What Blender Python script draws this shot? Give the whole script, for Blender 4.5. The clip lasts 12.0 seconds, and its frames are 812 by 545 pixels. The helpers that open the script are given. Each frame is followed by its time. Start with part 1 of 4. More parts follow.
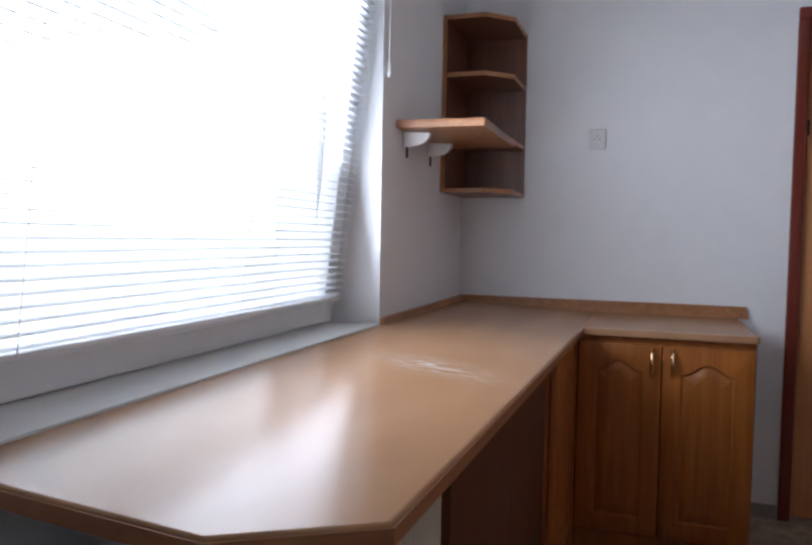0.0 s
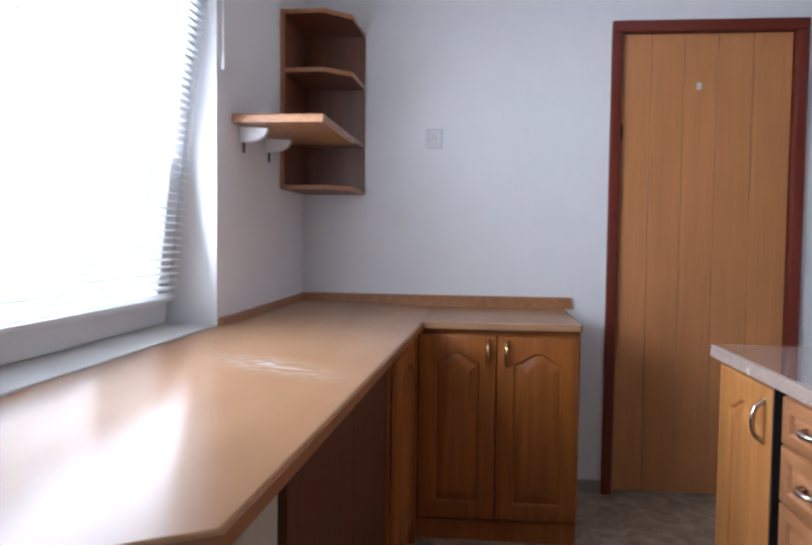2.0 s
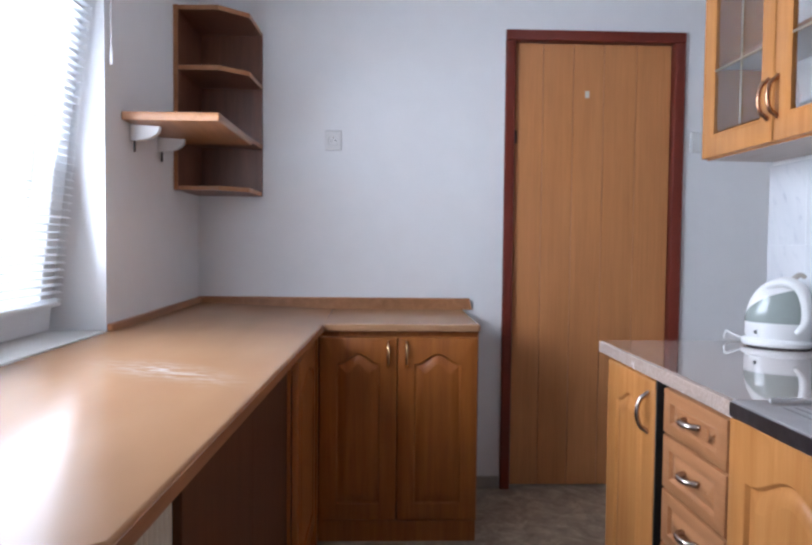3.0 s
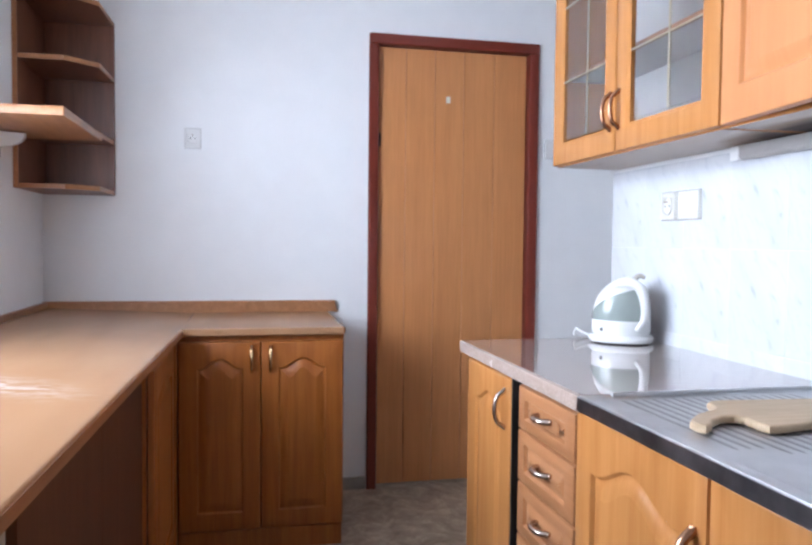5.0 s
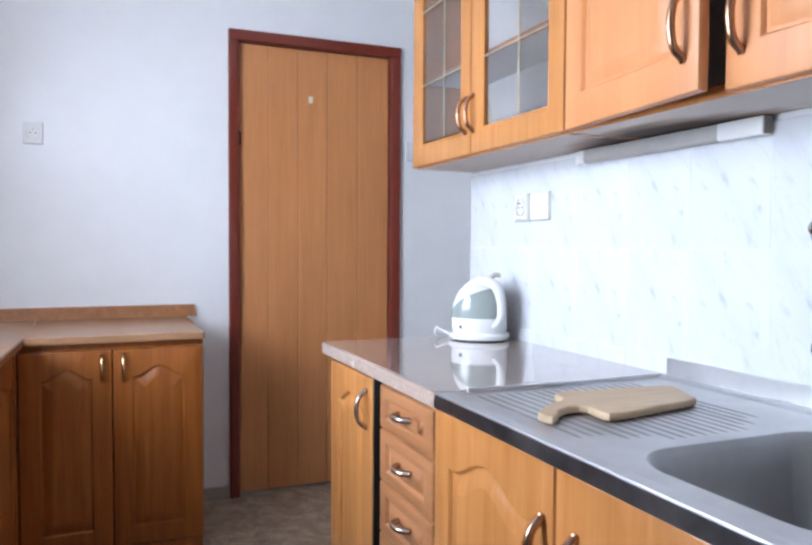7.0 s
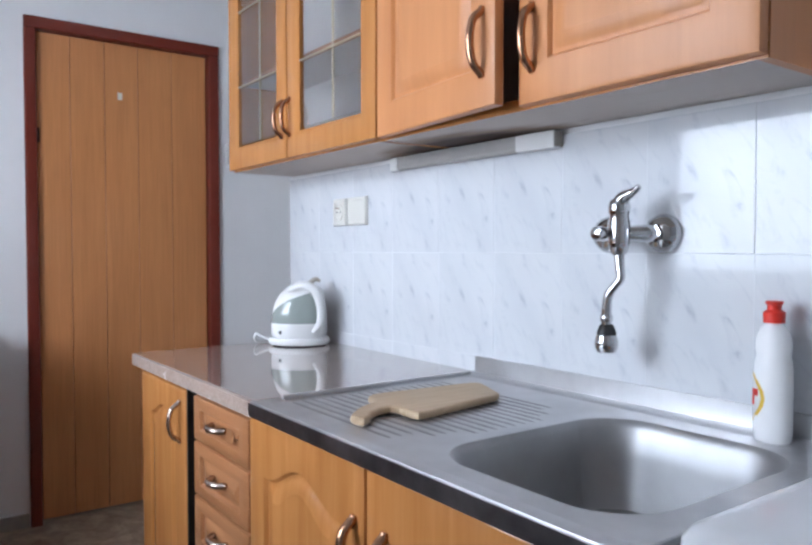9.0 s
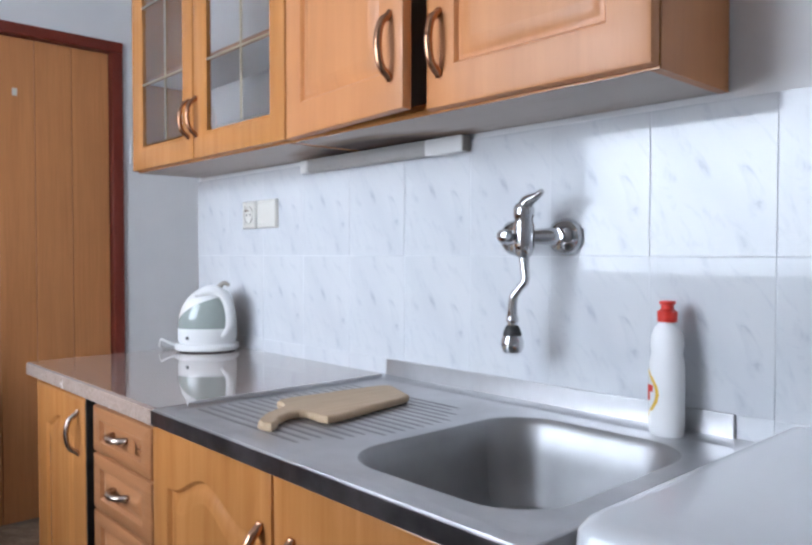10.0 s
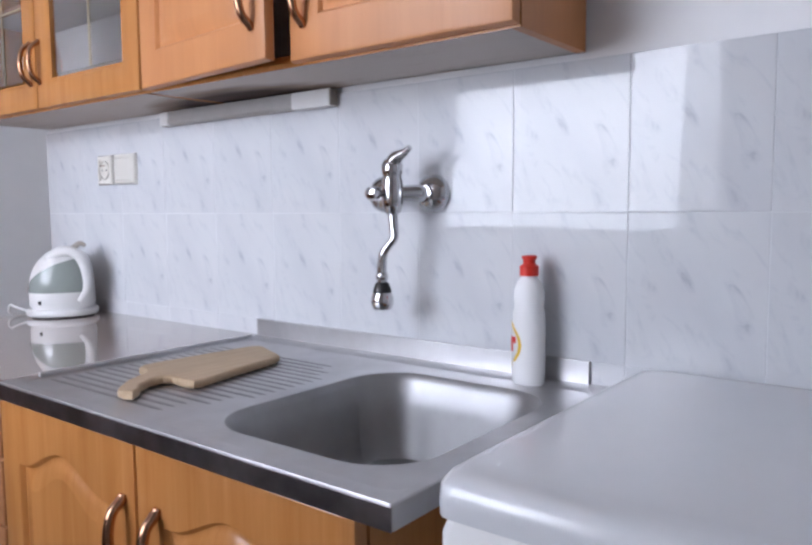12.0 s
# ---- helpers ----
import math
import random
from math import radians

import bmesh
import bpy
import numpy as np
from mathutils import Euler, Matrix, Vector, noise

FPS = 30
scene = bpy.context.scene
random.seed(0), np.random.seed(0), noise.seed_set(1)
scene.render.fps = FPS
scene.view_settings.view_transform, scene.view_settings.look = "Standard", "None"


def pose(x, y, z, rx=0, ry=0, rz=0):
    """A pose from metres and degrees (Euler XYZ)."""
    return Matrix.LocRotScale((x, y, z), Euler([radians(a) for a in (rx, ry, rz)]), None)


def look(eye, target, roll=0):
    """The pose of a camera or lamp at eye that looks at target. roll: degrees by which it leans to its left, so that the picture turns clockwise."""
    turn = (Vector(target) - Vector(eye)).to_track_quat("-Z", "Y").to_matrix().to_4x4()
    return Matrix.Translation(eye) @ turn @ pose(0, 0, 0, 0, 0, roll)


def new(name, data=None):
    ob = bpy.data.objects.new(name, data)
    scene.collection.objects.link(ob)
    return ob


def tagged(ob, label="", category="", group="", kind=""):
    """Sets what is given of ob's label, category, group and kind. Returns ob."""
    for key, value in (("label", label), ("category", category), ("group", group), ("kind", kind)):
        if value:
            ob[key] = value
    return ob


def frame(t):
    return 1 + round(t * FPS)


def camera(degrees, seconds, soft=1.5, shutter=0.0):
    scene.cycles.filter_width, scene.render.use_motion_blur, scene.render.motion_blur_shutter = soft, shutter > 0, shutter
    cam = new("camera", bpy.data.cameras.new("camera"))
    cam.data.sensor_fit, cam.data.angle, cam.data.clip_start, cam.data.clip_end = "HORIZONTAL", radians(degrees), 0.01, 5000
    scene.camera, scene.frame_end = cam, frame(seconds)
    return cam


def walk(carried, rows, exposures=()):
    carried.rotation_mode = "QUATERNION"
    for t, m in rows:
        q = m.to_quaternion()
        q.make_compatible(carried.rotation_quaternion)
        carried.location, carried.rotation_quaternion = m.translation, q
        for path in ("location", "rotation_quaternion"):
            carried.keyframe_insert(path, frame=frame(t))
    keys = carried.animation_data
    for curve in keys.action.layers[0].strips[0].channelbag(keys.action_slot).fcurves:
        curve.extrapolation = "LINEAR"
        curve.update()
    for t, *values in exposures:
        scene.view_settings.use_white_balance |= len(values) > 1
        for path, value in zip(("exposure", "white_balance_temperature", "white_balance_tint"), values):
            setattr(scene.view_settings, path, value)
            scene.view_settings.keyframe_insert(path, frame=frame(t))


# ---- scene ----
cam = camera(58.5, 12.0, soft=2.6)
EXPOSURES = [(0, -0.47, 6080, 18), (1.2, -0.38, 6060, 18), (2.0, 0.0, 6000, 18), (2.5, 0.03, 5980, 18), (4.5, 0.53, 5900, 17), (5.5, 0.6, 5890, 17), (7.0, 0.58, 5880, 16), (9.0, 0.05, 5980, 16), (9.5, 0.04, 6030, 16), (11, -0.03, 6180, 18), (12, -0.12, 6250, 23)]
PATH = [
    (0, (-0.552, -3.193, 1.102), (-1.168, -1.293, 1.005), 1.1),
    (0.5, (-0.549, -3.187, 1.1), (-1.114, -1.271, 1.0), 0.9),
    (1, (-0.541, -3.187, 1.102), (-1.006, -1.245, 1.0), 0.8),
    (1.5, (-0.533, -3.186, 1.103), (-0.853, -1.214, 1.0), 0.9),
    (2, (-0.535, -3.182, 1.099), (-0.74, -1.195, 1.003), 0.7),
    (2.5, (-0.525, -3.178, 1.1), (-0.592, -1.182, 1.007), 0.6),
    (2.7, (-0.532, -3.185, 1.095), (-0.541, -1.187, 1.007), 0.5),
    (4.3, (-0.519, -3.177, 1.099), (-0.196, -1.205, 1.018), 1.0),
    (4.5, (-0.521, -3.182, 1.105), (-0.154, -1.217, 1.023), 0.6),
    (5, (-0.517, -3.182, 1.104), (-0.092, -1.229, 1.022), 0.6),
    (5.5, (-0.512, -3.178, 1.104), (0.006, -1.248, 1.017), 0.4),
    (6, (-0.504, -3.179, 1.102), (0.117, -1.28, 1.02), 0.5),
    (6.5, (-0.498, -3.177, 1.103), (0.2, -1.305, 1.026), 0.4),
    (7, (-0.493, -3.179, 1.101), (0.274, -1.333, 1.027), 0.3),
    (7.2, (-0.49, -3.172, 1.092), (0.306, -1.339, 1.025), 0.4),
    (8.8, (-0.47, -3.185, 1.105), (0.67, -1.543, 1.037), -0.1),
    (9, (-0.469, -3.195, 1.104), (0.706, -1.577, 1.041), -0.0),
    (9.5, (-0.465, -3.196, 1.103), (0.774, -1.627, 1.042), -0.0),
    (10, (-0.459, -3.201, 1.101), (0.895, -1.73, 1.05), 0.0),
    (10.5, (-0.455, -3.202, 1.099), (0.981, -1.811, 1.052), -0.0),
    (11, (-0.448, -3.21, 1.102), (1.073, -1.912, 1.052), -0.4),
    (11.5, (-0.443, -3.208, 1.11), (1.138, -1.986, 1.049), -0.8),
    (11.6, (-0.443, -3.208, 1.11), (1.138, -1.986, 1.049), -0.8),
    (11.7, (-0.4429, -3.2079, 1.1099), (1.1379, -1.986, 1.0454), -0.79),
    (11.8, (-0.4422, -3.206, 1.108), (1.1368, -1.9856, 1.001), -0.64),
    (11.9, (-0.4414, -3.2041, 1.1061), (1.1357, -1.9852, 0.9554), -0.49),
    (12, (-0.441, -3.203, 1.105), (1.135, -1.985, 0.929), -0.4),
]
walk(cam, [(t, look(eye, target, roll)) for t, eye, target, roll in PATH], EXPOSURES)
WINDOW_W, SLAT_TURN, OUTSIDE = 28.5, -5.0, 8.5

# ---------------------------------------------------------------- light
world = bpy.data.worlds.new("sky")
scene.world = world
world.use_nodes = True
wn, wl = world.node_tree.nodes, world.node_tree.links
sky = wn.new("ShaderNodeTexSky")
sky.sky_type, sky.sun_disc = "NISHITA", False
sky.sun_elevation, sky.sun_rotation = radians(48), radians(115)
wl.new(sky.outputs[0], wn["Background"].inputs[0])
wn["Background"].inputs[1].default_value = 0.12

sun = new("sun", bpy.data.lights.new("sun", "SUN"))
sun.data.energy, sun.data.angle, sun.data.color = 2.5, radians(0.5), (1, 0.95, 0.88)
sun.matrix_world = look((4, -2, 5), (0, 0, 0))

day = new("window_daylight", bpy.data.lights.new("window_daylight", "AREA"))
day.data.shape, day.data.size, day.data.size_y = "RECTANGLE", 1.14, 0.91
day.data.energy, day.data.color = WINDOW_W, (0.83, 0.93, 1.0)
day.matrix_world = look((-1.385, -1.71, 1.475), (0.0, -1.60, 1.68))


# ---------------------------------------------------------------- materials
def nodes_of(name):
    m = bpy.data.materials.new(name)
    m.use_nodes = True
    t = m.node_tree
    return m, t.nodes, t.links, t.nodes["Principled BSDF"]


def ramp(nd, stops):
    r = nd.new("ShaderNodeValToRGB")
    e = r.color_ramp.elements
    while len(e) < len(stops):
        e.new(0.5)
    for k, (p, c) in zip(e, stops):
        k.position, k.color = p, (*c, 1)
    return r


def coords(nd, ln, scale, turn=(0, 0, 0)):
    tc, mp = nd.new("ShaderNodeTexCoord"), nd.new("ShaderNodeMapping")
    mp.inputs["Scale"].default_value = scale
    mp.inputs["Rotation"].default_value = turn
    mp.inputs["Location"].default_value = (71.3, 53.7, 64.9)
    ln.new(tc.outputs["Object"], mp.inputs[0])
    return mp.outputs[0]


def fractal(nd, ln, vec, scale, detail=4, rough=0.55, distort=0.0):
    n = nd.new("ShaderNodeTexNoise")
    n.inputs["Scale"].default_value, n.inputs["Detail"].default_value = scale, detail
    n.inputs["Roughness"].default_value, n.inputs["Distortion"].default_value = rough, distort
    ln.new(vec, n.inputs["Vector"])
    return n.outputs["Fac"]


def mixed(nd, ln, fac, a, b, kind="MIX"):
    m = nd.new("ShaderNodeMix")
    m.data_type, m.blend_type = "RGBA", kind
    for s, v in ((0, fac), (6, a), (7, b)):
        if hasattr(v, "is_linked"):
            ln.new(v, m.inputs[s])
        else:
            m.inputs[s].default_value = v if s == 0 else (*v, 1)
    return m.outputs[2]


def bumped(nd, ln, p, height, strength, dist=0.002):
    b = nd.new("ShaderNodeBump")
    b.inputs["Strength"].default_value, b.inputs["Distance"].default_value = strength, dist
    ln.new(height, b.inputs["Height"])
    ln.new(b.outputs[0], p.inputs["Normal"])


def roughened(nd, ln, p, fac, lo, hi):
    r = nd.new("ShaderNodeMapRange")
    r.inputs[3].default_value, r.inputs[4].default_value = lo, hi
    ln.new(fac, r.inputs[0])
    ln.new(r.outputs[0], p.inputs["Roughness"])


def wood(name, dark, mid, light, grain=(38, 38, 2.2), rough=(0.3, 0.45), bump=0.05, vary=0.25, streak=0.35):
    """Straight-grained wood or wood foil, the grain along the axis with the smallest scale."""
    m, nd, ln, p = nodes_of(name)
    vec = coords(nd, ln, grain)
    oi = nd.new("ShaderNodeObjectInfo")
    shift = nd.new("ShaderNodeVectorMath")
    shift.operation = "ADD"
    comb = nd.new("ShaderNodeCombineXYZ")
    mul = nd.new("ShaderNodeMath")
    mul.operation = "MULTIPLY"
    mul.inputs[1].default_value = 37
    ln.new(oi.outputs["Random"], mul.inputs[0])
    for k in range(3):
        ln.new(mul.outputs[0], comb.inputs[k])
    ln.new(vec, shift.inputs[0])
    ln.new(comb.outputs[0], shift.inputs[1])
    v = shift.outputs[0]
    a = fractal(nd, ln, v, 1.0, 6, 0.62, 0.6)
    b = fractal(nd, ln, v, 4.5, 4, 0.6, 0.2)
    big = fractal(nd, ln, coords(nd, ln, (3, 3, 1.2)), 1.6, 3)
    col = ramp(nd, [(0.28, dark), (0.5, mid), (0.74, light)])
    ln.new(a, col.inputs[0])
    fine = ramp(nd, [(0.3, (0.72, 0.70, 0.66)), (0.6, (1, 1, 1))])
    ln.new(b, fine.inputs[0])
    c = mixed(nd, ln, streak, col.outputs[0], fine.outputs[0], "MULTIPLY")
    tone = ramp(nd, [(0.3, (0.84, 0.82, 0.8)), (0.7, (1.08, 1.06, 1.04))])
    ln.new(big, tone.inputs[0])
    c = mixed(nd, ln, vary + 0.3, c, tone.outputs[0], "MULTIPLY")
    ln.new(c, p.inputs["Base Color"])
    p.inputs["Roughness"].default_value = sum(rough) / 2
    bumped(nd, ln, p, b, bump, 0.001)
    return m


def speckled(name, base, other, scale, rough, amount=0.5, bump=0.02, spread=(0.42, 0.6), metallic=0.0, cloud=(0.9, 1.06)):
    """A mottled surface: two tones, coarse clouds and fine grain."""
    m, nd, ln, p = nodes_of(name)
    v = coords(nd, ln, (1, 1, 1))
    a, b = fractal(nd, ln, v, scale, 6, 0.65, 0.4), fractal(nd, ln, v, scale * 0.13, 3)
    r = ramp(nd, [(spread[0], base), (spread[1], other)])
    ln.new(a, r.inputs[0])
    r2 = ramp(nd, [(0.35, tuple(x * cloud[0] for x in base)), (0.65, tuple(min(1, x * cloud[1]) for x in base))])
    ln.new(b, r2.inputs[0])
    ln.new(mixed(nd, ln, amount, r2.outputs[0], r.outputs[0]), p.inputs["Base Color"])
    p.inputs["Metallic"].default_value = metallic
    roughened(nd, ln, p, b, *rough)
    bumped(nd, ln, p, a, bump)
    return m


def metal(name, colour, rough, streak=(1, 1, 1), smudge=0.12):
    m, nd, ln, p = nodes_of(name)
    a = fractal(nd, ln, coords(nd, ln, streak), 60, 4)
    b = fractal(nd, ln, coords(nd, ln, (1, 1, 1)), 7, 4, 0.6)
    r = ramp(nd, [(0.25, tuple(c * (1 - smudge) for c in colour)), (0.8, colour)])
    ln.new(b, r.inputs[0])
    ln.new(r.outputs[0], p.inputs["Base Color"])
    p.inputs["Metallic"].default_value = 1
    p.inputs["Roughness"].default_value = rough
    bumped(nd, ln, p, a, 0.01, 0.0004)
    return m


ALDER = wood("alder_foil", (0.45, 0.178, 0.047), (0.50, 0.212, 0.062), (0.55, 0.245, 0.078), (34, 34, 1.6), (0.26, 0.26), 0.03, 0.2, 0.2)
ALDER_PINK = wood("alder_foil_rosy", (0.55, 0.228, 0.082), (0.59, 0.252, 0.095), (0.63, 0.28, 0.108), (18, 18, 1.2), (0.42, 0.42), 0.02, 0.15, 0.15)
ALDER_FLAT = wood("alder_foil_crosswise", (0.355, 0.150, 0.060), (0.41, 0.180, 0.075), (0.46, 0.212, 0.092), (34, 2.0, 34), vary=0.15)
OAK = wood("stained_oak", (0.275, 0.078, 0.012), (0.36, 0.112, 0.018), (0.43, 0.145, 0.027), (40, 40, 2.0))
SHELF_WOOD = wood("brown_shelf_foil", (0.145, 0.048, 0.022), (0.190, 0.066, 0.031), (0.235, 0.086, 0.041), (40, 40, 3), bump=0.06)
SHELF_EDGE = wood("beech_edge_band", (0.33, 0.142, 0.056), (0.41, 0.185, 0.078), (0.48, 0.225, 0.10), (30, 3, 30), bump=0.05)
BOARD_DARK = wood("dark_chipboard", (0.070, 0.023, 0.008), (0.095, 0.032, 0.011), (0.115, 0.041, 0.015), (36, 36, 2), (0.55, 0.65))
BOARD_DARK.node_tree.nodes["Principled BSDF"].inputs["Specular IOR Level"].default_value = 0.2
DOOR_WOOD = wood("door_veneer", (0.59, 0.242, 0.083), (0.63, 0.268, 0.097), (0.67, 0.295, 0.111), (42, 42, 1.3), (0.32, 0.42), 0.06)
CUT_WOOD = wood("worn_beech", (0.46, 0.33, 0.20), (0.54, 0.40, 0.26), (0.60, 0.46, 0.31), (4, 60, 60), (0.5, 0.7), 0.15)
RED_STEEL = speckled("red_brown_enamel", (0.175, 0.026, 0.014), (0.195, 0.032, 0.017), 40, (0.3, 0.3), 0.5, 0.004)
WALL = speckled("wall_paint", (0.85, 0.855, 0.86), (0.83, 0.835, 0.845), 60, (0.75, 0.9), 0.25, 0.01, cloud=(0.98, 1.01))
CEIL = speckled("ceiling_paint", (0.87, 0.87, 0.87), (0.84, 0.84, 0.84), 50, (0.8, 0.9), 0.3, 0.05)
PVC = speckled("white_pvc", (0.86, 0.865, 0.87), (0.83, 0.835, 0.845), 12, (0.28, 0.42), 0.3, 0.01)
SILL = speckled("sill_paint", (0.78, 0.77, 0.74), (0.72, 0.71, 0.68), 18, (0.4, 0.55), 0.4, 0.03)
WHITE_ENAMEL = speckled("white_enamel", (0.69, 0.71, 0.735), (0.665, 0.685, 0.71), 9, (0.14, 0.14), 0.3, 0.002, cloud=(0.97, 1.02))
WHITE_PLASTIC = speckled("white_plastic", (0.80, 0.80, 0.79), (0.76, 0.76, 0.75), 25, (0.3, 0.42), 0.3, 0.01)
CREAM_PLASTIC = speckled("cream_plastic", (0.74, 0.72, 0.66), (0.70, 0.68, 0.62), 25, (0.3, 0.42), 0.3, 0.01)
CREAM_ENAMEL = speckled("cream_radiator_enamel", (0.56, 0.51, 0.42), (0.52, 0.47, 0.385), 14, (0.35, 0.5), 0.4, 0.03)
GRANITE = speckled("granite_laminate", (0.335, 0.262, 0.228), (0.235, 0.18, 0.155), 130, (0.055, 0.055), 0.45, 0.0006, (0.4, 0.62))
gp = GRANITE.node_tree.nodes["Principled BSDF"]
gp.inputs["Coat Weight"].default_value, gp.inputs["Coat Roughness"].default_value = 0.8, 0.04
GRANITE_EDGE = speckled("granite_laminate_edge", (0.50, 0.39, 0.33), (0.33, 0.245, 0.205), 160, (0.2, 0.32), 0.7, 0.02, (0.38, 0.6))
GROUT = speckled("grout", (0.70, 0.72, 0.74), (0.65, 0.67, 0.69), 60, (0.6, 0.8), 0.4, 0.05)
SKIRT = speckled("grey_skirting", (0.38, 0.345, 0.30), (0.31, 0.28, 0.245), 30, (0.4, 0.55), 0.5, 0.02)
STEEL = metal("stainless_steel", (0.62, 0.62, 0.63), 0.43, (1, 12, 1), 0.3)
# Smudged steel, darker than the deck: the dark room's reflection is in the colour.
APRON = metal("dark_reflection_steel_edge", (0.37, 0.345, 0.36), 0.34, (1, 6, 6), 0.8)
CHROME = metal("chrome", (0.62, 0.62, 0.63), 0.12)
BRASS = metal("satin_brass", (0.72, 0.50, 0.26), 0.25)
BRONZE = metal("copper_nickel", (0.46, 0.25, 0.15), 0.26)
BOWL = metal("brushed_bowl_steel", (0.40, 0.40, 0.405), 0.5, (1, 1, 8), 0.25)
NICKEL = metal("satin_nickel", (0.56, 0.46, 0.39), 0.26)
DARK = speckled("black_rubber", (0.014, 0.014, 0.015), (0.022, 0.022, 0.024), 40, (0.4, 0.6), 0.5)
INSIDE = speckled("cabinet_interior", (0.70, 0.70, 0.70), (0.66, 0.66, 0.66), 20, (0.5, 0.6), 0.4)
LAMP_COVER = speckled("yellowed_grey_plastic", (0.43, 0.415, 0.40), (0.38, 0.365, 0.35), 25, (0.35, 0.45), 0.4, 0.02)
BOTTLE = speckled("white_bottle", (0.87, 0.87, 0.87), (0.84, 0.84, 0.84), 20, (0.25, 0.35), 0.3, 0.004)
RED_CAP = speckled("red_plastic", (0.72, 0.035, 0.018), (0.62, 0.03, 0.016), 30, (0.3, 0.4), 0.3)
YELLOW_INK = speckled("yellow_print", (0.75, 0.50, 0.06), (0.70, 0.46, 0.05), 30, (0.35, 0.45), 0.3)
LEAD = metal("gilded_glazing_bar", (0.80, 0.74, 0.58), 0.3)


def floor_material():
    m, nd, ln, p = nodes_of("marbled_lino")
    v = coords(nd, ln, (1, 1, 1))
    a, b, c = fractal(nd, ln, v, 9, 7, 0.65, 1.2), fractal(nd, ln, v, 45, 5, 0.6, 0.5), fractal(nd, ln, v, 2.2, 3)
    r = ramp(nd, [(0.3, (0.22, 0.165, 0.118)), (0.5, (0.35, 0.275, 0.205)), (0.68, (0.54, 0.445, 0.345))])
    ln.new(a, r.inputs[0])
    r2 = ramp(nd, [(0.35, (0.75, 0.73, 0.70)), (0.62, (1.05, 1.04, 1.02))])
    ln.new(b, r2.inputs[0])
    ln.new(mixed(nd, ln, 0.7, r.outputs[0], r2.outputs[0], "MULTIPLY"), p.inputs["Base Color"])
    roughened(nd, ln, p, c, 0.3, 0.5)
    bumped(nd, ln, p, b, 0.04)
    return m


def tile_material():
    """White glazed tile with grey-blue diagonal marbling."""
    m, nd, ln, p = nodes_of("marbled_glaze")
    tc, oi = nd.new("ShaderNodeTexCoord"), nd.new("ShaderNodeObjectInfo")
    pick = nd.new("ShaderNodeMath")
    pick.operation = "MULTIPLY"
    pick.inputs[1].default_value = 1.0
    ln.new(oi.outputs["Random"], pick.inputs[0])
    flo = nd.new("ShaderNodeMath")
    flo.operation = "FLOOR"
    ln.new(pick.outputs[0], flo.inputs[0])
    comb = nd.new("ShaderNodeCombineXYZ")
    comb.inputs[1].default_value, comb.inputs[2].default_value = 13.7, 21.3
    ln.new(flo.outputs[0], comb.inputs[0])
    mp = nd.new("ShaderNodeMapping")
    mp.vector_type = "TEXTURE"
    mp.inputs["Rotation"].default_value = (radians(-33), 0, 0)
    mp.inputs["Scale"].default_value = (1, 1, 2.6)
    ln.new(tc.outputs["Object"], mp.inputs[0])
    add = nd.new("ShaderNodeVectorMath")
    ln.new(mp.outputs[0], add.inputs[0])
    ln.new(comb.outputs[0], add.inputs[1])
    v = add.outputs[0]
    a, b = fractal(nd, ln, v, 30, 5, 0.6, 1.4), fractal(nd, ln, v, 9, 3, 0.5)
    vein = ramp(nd, [(0.27, (0.47, 0.495, 0.54)), (0.36, (0.59, 0.61, 0.64)), (0.47, (0.645, 0.66, 0.68))])
    ln.new(a, vein.inputs[0])
    cloud = ramp(nd, [(0.32, (0.90, 0.91, 0.93)), (0.6, (1, 1, 1))])
    ln.new(b, cloud.inputs[0])
    ln.new(mixed(nd, ln, 0.8, vein.outputs[0], cloud.outputs[0], "MULTIPLY"), p.inputs["Base Color"])
    p.inputs["Roughness"].default_value = 0.03
    p.inputs["Specular IOR Level"].default_value = 0.33
    bumped(nd, ln, p, b, 0.004, 0.001)
    return m


